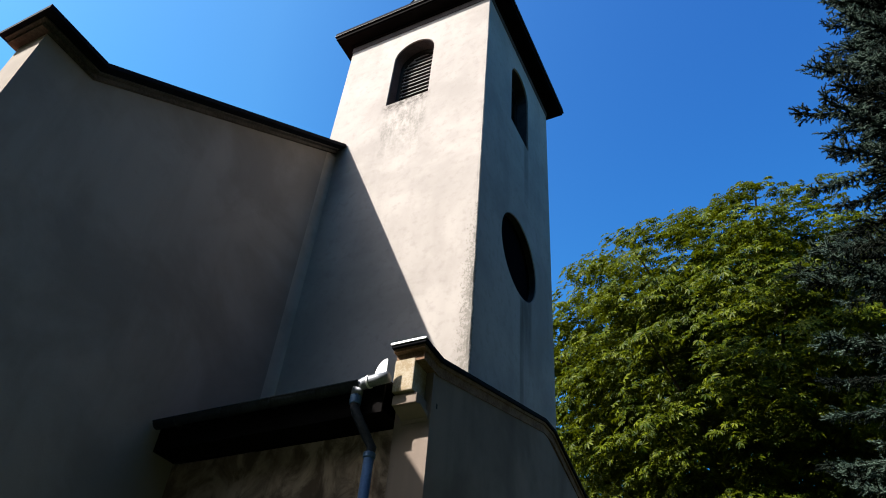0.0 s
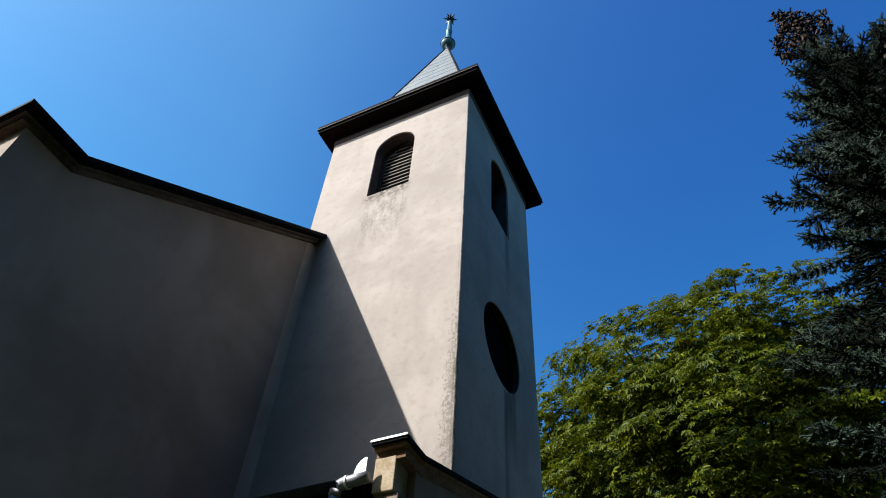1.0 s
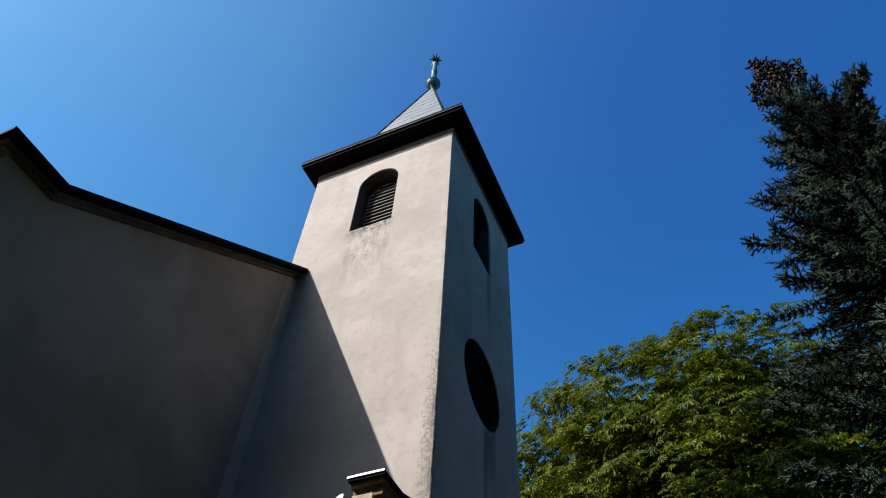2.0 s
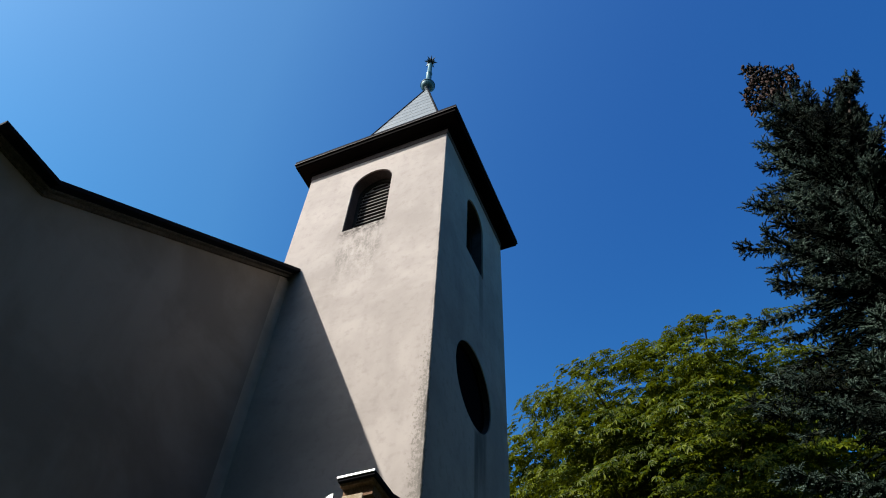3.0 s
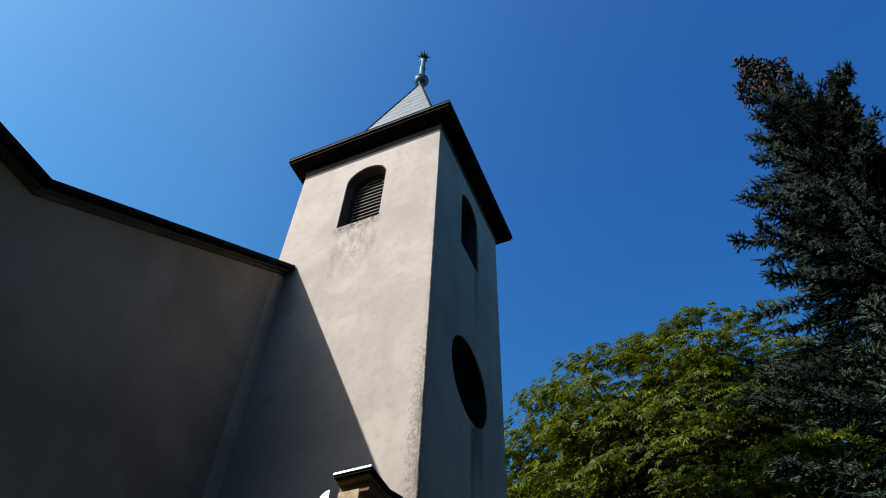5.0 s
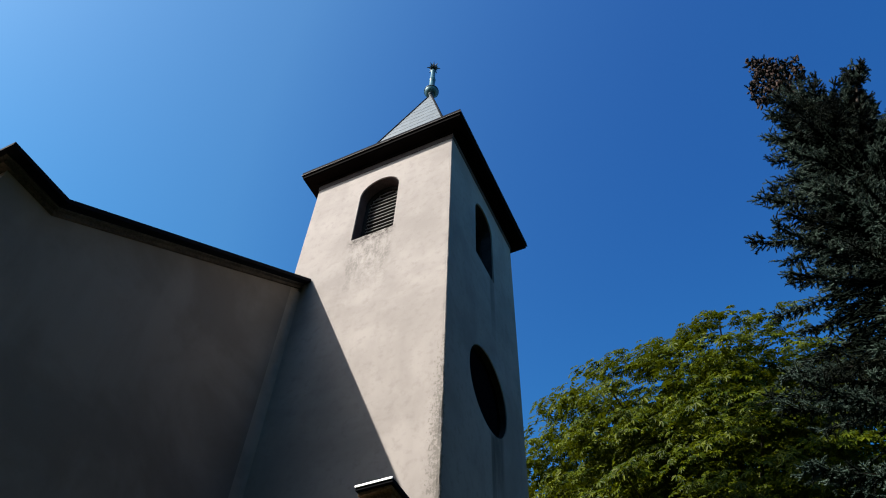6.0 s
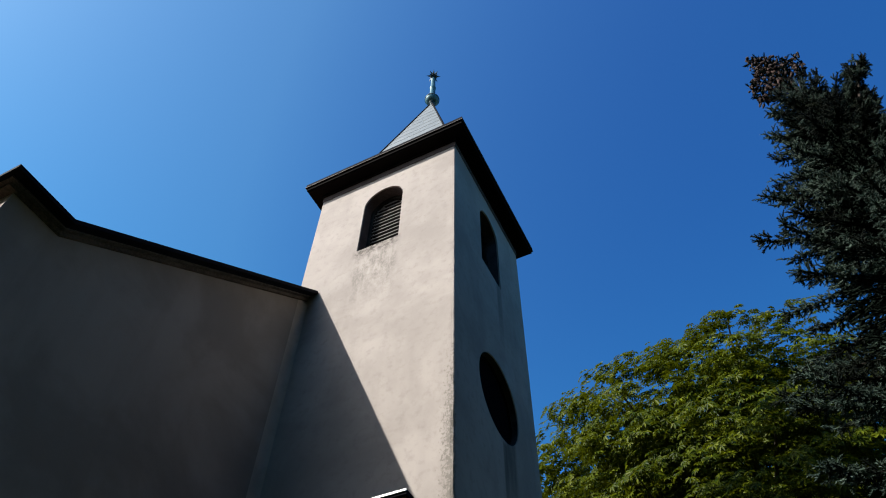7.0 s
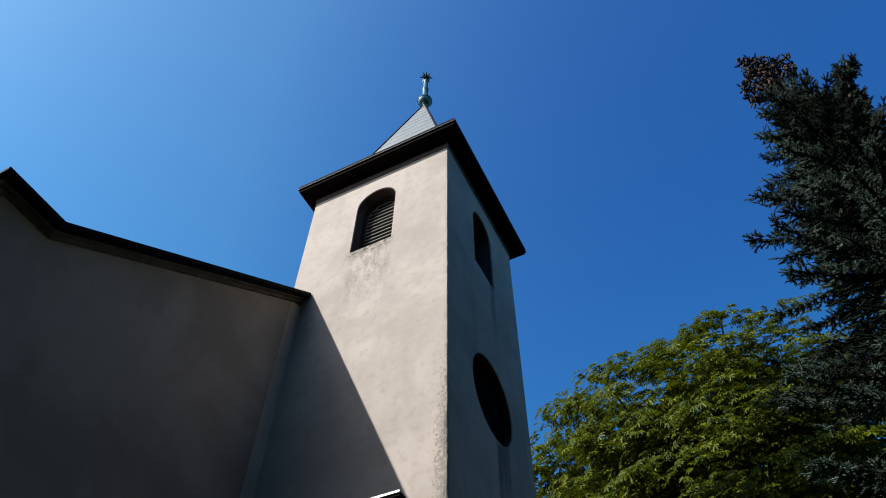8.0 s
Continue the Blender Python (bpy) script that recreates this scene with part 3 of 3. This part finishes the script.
GY, GZ = -1.795, 5.34
gutter = thing("rain_gutter", (-1.6, GY, GZ), "half-round zinc rain gutter under the porch eaves", "gutter")
smooth(part("trough", half_round(GX + 0.01, -0.36, GY, GZ, 0.075), M_TROUGH, gutter))
smooth(part("rim", tube([(GX + 0.01, GY - 0.076, GZ), (-0.36, GY - 0.076, GZ)], 0.010, 8), M_TROUGH, gutter))
smooth(part("end_pipe", tube([(-0.035, GY, GZ + 0.02), (-0.18, GY, GZ + 0.01), (-0.32, GY, GZ), (-0.37, GY, GZ - 0.02), (-0.395, GY, GZ - 0.06), (-0.40, GY, GZ - 0.13)], 0.062, 18), M_ZINC, gutter, "bright zinc end piece"))
part("ring", tube([(-0.275, GY, GZ + 0.003), (-0.255, GY, GZ + 0.004)], 0.072, 20), M_FLASH, gutter)
for x in (-2.9, -2.2, -1.5, -0.9):
    pts = [(x, GY - 0.085 * math.cos(math.pi * i / 10), GZ - 0.085 * math.sin(math.pi * i / 10)) for i in range(11)]
    part("bracket", tube(pts, 0.009, 6), M_TROUGH, gutter)
flash = tagged(part("roof_flashing", slab([(-0.18, 5.36), (-0.045, 5.36), (-0.045, 5.555), (-0.08, 5.55), (-0.12, 5.525), (-0.155, 5.475), (-0.175, 5.42)], [], lambda u, v, d: (u, -1.84 + d, v), 0.012), M_FLASH),
               "bright rounded metal flashing at the gutter's end", "flashing")
pipe = thing("downpipe", (-0.16, -1.62, 0), "blue-grey painted metal downpipe with a swan neck", "downpipe")
PXX, PYY = -0.265, GY + 0.20
neck = [(-0.40, GY, GZ - 0.10), (-0.40, GY, GZ - 0.20), (-0.395, GY, GZ - 0.27), (-0.375, GY + 0.02, GZ - 0.34), (-0.29, GY + 0.16, GZ - 0.56), (-0.255, GY + 0.21, GZ - 0.64), (PXX, PYY, GZ - 0.74)]
smooth(part("swan_neck", tube(neck, 0.050, 16), M_TROUGH, pipe, "dull grey swan neck"))
smooth(part("shaft", tube([(PXX, PYY, GZ - 0.72), (PXX, PYY, 0.12)], 0.053, 18), M_PIPE, pipe, "blue-grey painted shaft"))
for z in (4.58, 3.4, 2.2, 1.0):
    part("collar", lathe([(0.058, z), (0.064, z + 0.01), (0.064, z + 0.05), (0.058, z + 0.06)], (PXX, PYY), 18), M_PIPE, pipe)
part("collar", lathe([(0.056, GZ - 0.24), (0.062, GZ - 0.235), (0.062, GZ - 0.15), (0.056, GZ - 0.14)], (-0.40, GY), 18), M_PIPE, pipe)
tagged(part("vent_hole", box(PX - 0.02, -1.335, 5.175, PX + 0.004, -1.305, 5.235, 0.006), M_DARK), "small dark vent in the porch gable", "vent")


# ---- trees ----
def frames_of(direction, spin):
    """Turning matrices, one a row of `direction`, whose z axis is that direction."""
    d = direction / np.linalg.norm(direction, axis=1, keepdims=True)
    ref = np.where(np.abs(d[:, 2:3]) < 0.95, np.array([[0, 0, 1.0]]), np.array([[1.0, 0, 0]]))
    a = np.cross(ref, d)
    a /= np.linalg.norm(a, axis=1, keepdims=True)
    b = np.cross(d, a)
    c, s = np.cos(spin)[:, None], np.sin(spin)[:, None]
    return np.stack([a * c + b * s, b * c - a * s, d], axis=2)


def scatter(verts, faces, places, turns, sizes):
    """Copies one small template mesh to many places, joined into one mesh's points and faces."""
    v = np.einsum('nij,kj->nki', turns, verts) * sizes[:, None, None] + places[:, None, :]
    f = faces[None] + (np.arange(len(places)) * len(verts))[:, None, None]
    return v.reshape(-1, 3), f.reshape(-1, faces.shape[1])


def mesh_part(name, v, f, material, parent, label="", kind=""):
    me = bpy.data.meshes.new(name)
    me.vertices.add(len(v))
    me.vertices.foreach_set("co", v.astype(np.float32).ravel())
    k = f.shape[1]
    me.loops.add(f.size)
    me.loops.foreach_set("vertex_index", f.astype(np.int32).ravel())
    me.polygons.add(len(f))
    me.polygons.foreach_set("loop_start", np.arange(0, f.size, k, dtype=np.int32))
    me.update(calc_edges=True)
    me.validate()
    me.materials.append(material)
    ob = new(name, me)
    ob.parent = parent
    ob.matrix_parent_inverse = Matrix.Translation(-world_base(parent))
    return tagged(ob, label, kind=kind)


def palm_leaf():
    """Seven blunt-tipped leaflets spread like a fan, folded along their ribs and drooping at their tips."""
    vs, fs = [], []
    for i in range(7):
        a = radians(-123 + 41 * i)
        ln = (0.52, 0.78, 0.97, 1.06, 0.97, 0.78, 0.52)[i]
        dx, dy = math.sin(a), math.cos(a)
        px, py = dy, -dx
        w = 0.165 * ln
        k = len(vs)
        for r, s, z in ((0.03, 0, 0.0), (0.64, 1, -0.05), (1.0, 0, -0.34), (0.64, -1, -0.05)):
            vs.append((dx * r * ln + px * s * w, dy * r * ln + py * s * w, z * ln))
        fs += [(k, k + 2, k + 1), (k, k + 3, k + 2)]
    return np.array(vs), np.array(fs)


def broad_tree(base, centre, radii, sprays, leaves_each, seed, leaf=(0.13, 0.21), spray=(0.42, 0.85)):
    """A round crown of flat leafy sprays, bulging here and sinking into dark hollows there."""
    rg = np.random.default_rng(seed)
    tree = thing("horse_chestnut_tree", base, "tall round-crowned chestnut tree with yellow-green palmate leaves", "tree")
    c, r = np.array(centre), np.array(radii)
    # trunk and limbs
    bm = bmesh.new()
    b, cc = Vector(base), Vector(centre)
    tube([b - Vector((0, 0, 0.3)), b + Vector((0.05, 0, 1.2)), b + Vector((0.1, 0.1, 3.0)), cc - Vector((0, 0, r[2] * 0.5)), cc, cc + Vector((0.2, 0.1, r[2] * 0.6))],
         [0.48, 0.36, 0.31, 0.27, 0.18, 0.07], 12, bm)
    part("trunk", bm, M_BARK, tree)
    u = (np.arange(sprays) + 0.5) / sprays
    z = 1 - 1.85 * u
    ph = np.arange(sprays) * 2.39996 + rg.normal(0, 0.3, sprays)
    flat_r = np.sqrt(np.maximum(0, 1 - z * z))
    dirs = np.stack([flat_r * np.cos(ph), flat_r * np.sin(ph), z], 1) + rg.normal(0, 0.03, (sprays, 3))
    pos, nor = [], []
    for i in range(sprays):
        d = dirs[i] / np.linalg.norm(dirs[i])
        w = Vector(d * r)
        lump = noise.noise(w * 0.42 + Vector((seed, 0, 0))) + 0.55 * noise.noise(w * 0.95)
        q = 0.995 - 0.22 * rg.random() ** 1.4 + (0.07 * lump if lump > 0 else 0.30 * lump)
        q *= 1 + 0.035 * max(0.0, 1 - ((d[2] - 0.62) / 0.42) ** 2)      # broad shoulders
        hub = c + d * r * q
        if i % (sprays // 32) == 0:
            e = Vector(hub)
            s = cc + Vector((0, 0, r[2] * (-0.10 if e.z > cc.z else -0.6)))
            m1, m2 = s.lerp(e, 0.35) + Vector((0, 0, -0.25)), s.lerp(e, 0.7) + Vector((0, 0, -0.15))
            part("limb", tube([s, m1, m2, e], [0.12, 0.085, 0.055, 0.02], 7), M_BARK, tree)
        flat = d * np.array([1, 1, 0.6])
        m = int(leaves_each * rg.uniform(0.6, 1.4))
        R = rg.uniform(*spray)
        th, rho = rg.uniform(0, math.tau, m), np.sqrt(rg.random(m))
        ring = np.stack([np.cos(th), np.sin(th), np.zeros(m)], 1)
        # the spray spreads level, leans outward and hangs at its rim
        at = hub + ring * (rho * R)[:, None] + np.array([0, 0, -0.38 * R]) * (rho ** 2)[:, None]
        at += rg.normal(0, 0.10 * R, (m, 3)) - np.array([0, 0, 1.0]) * (np.maximum(0, (ring @ flat)) * rho * R * 0.5)[:, None]
        pos.append(at)
        # leaves turn to the light
        nor.append(np.array([0, 0, 0.55]) + ring * (rho * 0.4)[:, None] + flat * 0.50 + np.array(SUN_WAY) * 0.30 + rg.normal(0, 0.28, (m, 3)))
    # the shaded leaves further in
    m = int(sprays * leaves_each * 0.30)
    d = rg.normal(size=(m, 3))
    d /= np.linalg.norm(d, axis=1, keepdims=True)
    pos.append(c + d * r * rg.uniform(0.45, 0.85, (m, 1)))
    nor.append(d * 0.8 + np.array([0, 0, 0.3]) + rg.normal(0, 0.4, (m, 3)))
    pos, nor = np.concatenate(pos), np.concatenate(nor)
    v, f = palm_leaf()
    V, Fc = scatter(v, f, pos, frames_of(nor, rg.uniform(0, math.tau, len(pos))), np.concatenate([rg.uniform(*leaf, len(pos) - m), rg.uniform(leaf[1], leaf[1] * 1.4, m)]))
    mesh_part("crown", V, Fc, M_CHESTNUT, tree, "dense crown of palmate leaves", "stuff")
    return tree


def needle_twig():
    """A shoot like a bottle brush, along z: a solid core with short stiff needles all round it."""
    vs, fs = [], []
    for i in range(16):
        a = 2.4 * i
        z = 0.02 + 0.93 * i / 16
        out = np.array([math.cos(a), math.sin(a), 0])
        sd = np.array([-math.sin(a), math.cos(a), 0]) * 0.065
        root = np.array([0, 0, z]) + out * 0.05
        tip = root + out * (0.29 - 0.10 * z) + np.array([0, 0, 0.22])
        k = len(vs)
        vs += [root + sd, root - sd, tip]
        fs.append((k, k + 1, k + 2))
    k = len(vs)
    for z, w in ((-0.05, 0.12), (1.0, 0.05)):
        for i in range(3):
            vs.append(np.array([w * math.cos(2.094 * i), w * math.sin(2.094 * i), z]))
    for i in range(3):
        j = (i + 1) % 3
        fs += [(k + i, k + j, k + 3 + j), (k + i, k + 3 + j, k + 3 + i)]
    return np.array(vs), np.array(fs)


def spruce(base, top, reach, seed, label, low=3.0, cones=0, thin=1.0, coarse=1.0, fork=None, inner_n=4600):
    """reach(z, phi): how far the boughs stand out at that height and bearing; fork: a second leader as (points, reach)."""
    rg = np.random.default_rng(seed)
    tree = thing("spruce_tree", base, label, "tree")
    bx, by = base[0], base[1]
    bm = tube([(bx, by, -0.3), (bx, by, 1.0), (bx + 0.03, by, top * 0.5), (bx, by + 0.02, top - 0.3)], [0.34, 0.28, 0.17, 0.03], 10)
    part("trunk", bm, M_BARK, tree)
    P, D, S, Y = [], [], [], []
    wood = bmesh.new()

    def shoot(p, d, size, young):
        P.append(p); D.append(d); S.append(size); Y.append(young)

    def bough(foot, phi, L, upright):
        out = np.array([math.cos(phi), math.sin(phi), 0])
        side = np.array([-math.sin(phi), math.cos(phi), 0])
        fresh = 0.15 if rg.random() < 0.4 else 0.85
        sag, rise = (0.05 * L, 0.55 * L) if upright else (rg.uniform(0.36, 0.56) * L, rg.uniform(0.28, 0.46) * L)
        bend = rg.normal(0, 0.10) * L
        at = lambda s: foot + out * s * L + side * bend * s * s + np.array([0, 0, -sag * s + rise * s ** 2.2])
        tube([at(0), at(0.33), at(0.66), at(0.97)], [0.035 + 0.006 * L, 0.026, 0.017, 0.006], 5, wood)
        m = max(3, int(L / 0.11))
        for i in range(m):
            s = (i + 0.7) / m
            if (s < 0.20 and L > 1.0) or rg.random() > thin:
                continue
            p = at(s)
            fwd = at(min(1, s + 0.05)) - at(s - 0.05)
            fwd /= np.linalg.norm(fwd)
            young = s > 0.42 and rg.random() < fresh
            shoot(p, fwd + rg.normal(0, 0.12, 3), 0.19, young)
            if rg.random() < 0.6:
                shoot(p, fwd * 0.7 + np.array([0, 0, 0.8]) + rg.normal(0, 0.3, 3), rg.uniform(0.10, 0.16), young)
            for sg in (-1, 0, 1):
                # side shoots to both hands, and a short one that hangs under the bough
                ln = (0.21 + 0.33 * (1 - s)) * min(1.0, 0.4 + L / 2.2) * rg.uniform(0.6, 1.25) * (1.0 if sg else 0.55)
                way = fwd * (0.85 if sg else 0.35) + side * sg * 0.75 + np.array([0, 0, rg.uniform(-0.40, 0.20) if sg else -0.9])
                way /= np.linalg.norm(way)
                q, steps = p.copy(), max(1, int(ln / 0.11 + 0.5))
                for j in range(steps):
                    dd = way + np.array([0, 0, 0.14 * j]) + rg.normal(0, 0.32, 3)
                    lit = sg != 0 and (young or (j == steps - 1 and rg.random() < 0.3))
                    shoot(q.copy(), dd, rg.uniform(0.11, 0.16), lit)
                    q = q + way * 0.11 + rg.normal(0, 0.015, 3)
                    for sg2 in (-1, 1):
                        if rg.random() < 0.62:
                            shoot(q - way * 0.06, way + np.cross(way, [0, 0, 1.0]) * sg2 * 0.9 + rg.normal(0, 0.40, 3), rg.uniform(0.08, 0.13), lit and j >= steps - 2)

    z = low
    while z < top - 0.15:
        near_top = (top - z) < 2.2
        whorl, count = rg.uniform(0, math.tau), int(rg.integers(7, 10))
        for k in range(count):
            phi = whorl + math.tau * k / count + rg.normal(0, 0.22)
            # hollows between the tiers, where one looks into the dark of the tree
            hollow = max(0.0, noise.noise(Vector((2.4 * math.cos(phi), 2.4 * math.sin(phi), 1.15 * z + seed))) - 0.02) * (1 - max(0.0, math.cos(phi - 2.76)))
            L = max(0.22, reach(z, phi) * rg.uniform(0.86, 1.03) * (1 - min(0.36, hollow) * float(np.interp(z, [12, 13.5], [1, 0.2]))))
            if z > 6 or rg.random() < 0.4:
                bough(np.array([bx, by, z + rg.uniform(-0.2, 0.2)]), phi, L, near_top)
        z += (0.38 if near_top else 0.46) + 0.16 * rg.random()
    if fork:
        pts, width = [Vector(p) for p in fork[0]], fork[1]
        part("leader", tube(pts, [0.08, 0.06, 0.04, 0.02], 8), M_BARK, tree, "second leading stem")
        steps = 13
        for i in range(steps):
            u = (i + 0.5) / steps * (len(pts) - 1)
            p = pts[int(u)].lerp(pts[int(u) + 1], u - int(u))
            for k in range(5):
                bough(np.array(p), rg.uniform(0, math.tau), max(0.16, width * (1 - i / steps) ** 1.2 * rg.uniform(0.8, 1.15)), True)
        for i in range(5):
            shoot(np.array(pts[-1]) + np.array([0, 0, 0.09 * i - 0.15]), np.array([0.05, 0.02, 1.0]) + rg.normal(0, 0.3, 3), 0.17, True)
    for i in range(8):
        shoot(np.array([bx, by, top - 0.9 + 0.12 * i]), np.array([0.05, 0.02, 1.0]), 0.2, False)
    P, D, S, Y = np.array(P), np.array(D), np.array(S), np.array(Y, dtype=bool)
    # inner shoots, with the tree's inner shade put into their colour
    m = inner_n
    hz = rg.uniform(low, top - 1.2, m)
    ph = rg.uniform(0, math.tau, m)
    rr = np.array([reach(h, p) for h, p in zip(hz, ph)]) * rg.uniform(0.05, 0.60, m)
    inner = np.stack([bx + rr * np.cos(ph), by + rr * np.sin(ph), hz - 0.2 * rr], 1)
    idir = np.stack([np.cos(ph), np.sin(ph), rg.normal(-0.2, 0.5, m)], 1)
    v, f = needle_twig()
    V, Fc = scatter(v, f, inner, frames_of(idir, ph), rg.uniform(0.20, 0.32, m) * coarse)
    mesh_part("inner_growth", V, Fc, M_INNER, tree, "inner shoots coloured near black as shade", "stuff")
    part("bough_wood", wood, M_BOUGH, tree, "thin brown boughs", "stuff")
    for name, pick, material, words in (("needles", ~Y, M_NEEDLE, "dark green old needles"), ("young_growth", Y, M_SHOOT, "pale blue-green young shoots")):
        V, Fc = scatter(v, f, P[pick], frames_of(D[pick], rg.uniform(0, math.tau, int(pick.sum()))), S[pick] * coarse)
        mesh_part(name, V, Fc, material, tree, words, "stuff")
    if cones:
        # scaly cones, hanging in bunches among the topmost boughs
        prof = [(0.0, 0.0), (0.16, -0.10), (0.22, -0.35), (0.19, -0.65), (0.11, -0.9), (0.0, -1.0)]
        cv, cf = [], []
        for j, (r, h) in enumerate(prof):
            for i in range(6):
                a = math.tau * (i + 0.5 * (j % 2)) / 6
                cv.append((r * math.cos(a), r * math.sin(a), h))
        for j in range(5):
            for i in range(6):
                a, b2 = j * 6 + i, j * 6 + (i + 1) % 6
                cf += [(a, b2, b2 + 6), (a, b2 + 6, a + 6)]
        hubs = [np.array([bx + 0.34 + ox + 0.28 * oz, by - 0.22, top + 1.45 + oz - 0.75 * (ox + 0.8)]) for ox, oz in
                ((-0.80, 0.15), (-0.62, 0.10), (-0.44, 0.05), (-0.70, -0.25), (-0.50, -0.30), (-0.74, -0.60), (-0.55, -0.70),
                 (-0.78, -1.0), (-0.60, -1.15), (-0.70, -1.5), (-0.25, -0.10), (-0.05, 0.0), (-0.25, -0.5),
                 (0.0, -0.45), (-0.35, -0.9))]
        for h in hubs:
            foot = min(h[2] - 0.35, top - 0.6)
            part("cone_twig", tube([(bx, by, foot), tuple((np.array([bx, by, foot + 0.15]) + h) / 2), tuple(h + np.array([0, 0, 0.1]))], [0.035, 0.028, 0.018], 6), M_BARK, tree)
        # near-black tufts that paint the gaps between the cones as shaded
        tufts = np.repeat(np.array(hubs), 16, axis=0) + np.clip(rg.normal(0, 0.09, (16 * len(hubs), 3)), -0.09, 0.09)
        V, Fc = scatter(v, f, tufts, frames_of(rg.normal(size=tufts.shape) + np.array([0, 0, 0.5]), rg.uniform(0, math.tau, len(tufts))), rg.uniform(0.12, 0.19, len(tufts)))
        mesh_part("cone_growth", V, Fc, M_INNER, tree, "shoots coloured near black as shade among the cones", "stuff")
        me = bpy.data.meshes.new("cone")
        me.from_pydata([tuple(p) for p in cv], [], [tuple(q) for q in cf])
        me.materials.append(M_CONE)
        for h in hubs:
            for k in range(cones // len(hubs)):
                ob = new("cone", me)
                ob.parent = tree
                sc = float(rg.uniform(0.11, 0.16))
                at_ = h + np.clip(rg.normal(0, 0.09, 3), -0.15, 0.15)
                ob.matrix_basis = Matrix.Translation(Vector(at_) - Vector(base)) @ Euler((float(rg.normal(0, 0.4)), float(rg.normal(0, 0.4)), float(rg.uniform(0, 6)))).to_matrix().to_4x4() @ Matrix.Diagonal((sc, sc, sc, 1))
    return tree


chestnut = broad_tree((2.67, 16.3, 0), (2.78, 16.15, 13.30), (7.7, 7.5, 7.42), 1450, 32, 23, (0.14, 0.24), (0.44, 0.90))


def tall_reach(z, phi):
    """Full towards the church, held back by its neighbour, cut short in front to show the near-black inner shoots."""
    full = float(np.interp(18.7 - z, [0, 1, 2.5, 4, 6.2, 7.4, 8.4, 9.5, 11.2, 16], [0.15, 0.38, 0.70, 1.32, 2.32, 2.72, 2.80, 3.0, 3.6, 3.6]))
    crowd = max(0.0, math.cos(phi + 0.38)) * float(np.interp(z, [9, 11, 15], [0.0, 0.55, 0.15]))
    bare = max(0.0, math.cos(phi + 1.15)) ** 2 * float(np.interp(z, [8, 9.5, 12.5, 14.5], [0.0, 0.55, 0.55, 0.0]))
    return full * (1 - crowd) * (1 - bare)


tall = spruce((7.42, 2.78, 0), 17.0, tall_reach, 3, "tall dark blue spruce with brown cones at its top", cones=340, inner_n=7500,
              fork=([(7.50, 2.75, 12.4), (7.86, 2.62, 14.2), (8.18, 2.50, 15.5), (8.55, 2.35, 16.45)], 0.62))
second = spruce((10.05, 3.3, 0), 15.6, lambda z, phi: 0.15 + min(2.5, (15.9 - z) * 0.42), 4, "dark blue spruce standing behind its taller neighbour", thin=0.5, inner_n=5000)
# unseen trees added round the lawn to hold sky light off the shaded walls
unseen_chestnut = broad_tree((18.0, -1.0, 0), (18.0, -1.0, 10.5), (5.9, 5.7, 7.5), 180, 9, 12, (0.55, 0.95), (0.6, 1.2))
unseen_spruce = spruce((13.5, 0.5, 0), 18.0, lambda z, phi: 0.05 + min(3.2, (18.2 - z) * 0.30), 6, "unseen dark blue spruce added to block sky light", thin=0.04, coarse=4.2, inner_n=380)
for src, x, y, turn in ((unseen_spruce, 12.0, -3.5, 160), (unseen_spruce, 10.5, -8.0, 250), (unseen_chestnut, 17.0, -9.0, 200), (unseen_spruce, 8.5, -13.0, 20), (unseen_chestnut, 12.0, -18.0, 310),
                        (unseen_spruce, 15.5, 5.0, 300), (unseen_chestnut, 21.0, 7.0, 140), (unseen_chestnut, 3.5, -22.0, 30), (unseen_chestnut, -7.0, -22.0, 75), (unseen_chestnut, -17.0, -20.0, 260), (unseen_chestnut, -25.0, -11.0, 10), (unseen_chestnut, 14.0, -23.0, 170), (unseen_spruce, 14.5, -6.5, 80), (unseen_spruce, 12.5, -11.5, 110)):
    grown = 1.4 if (y < -6 and x > 3) else 1.0
    copy_thing(src, pose(x, y, 0, 0, 0, turn) @ Matrix.Scale(grown, 4))
for t_ in [o for o in bpy.data.objects if o.type == 'EMPTY' and o.get("category") == "tree"]:
    tagged(t_, group="churchyard spruces" if t_.name.startswith("spruce") else "churchyard chestnuts")
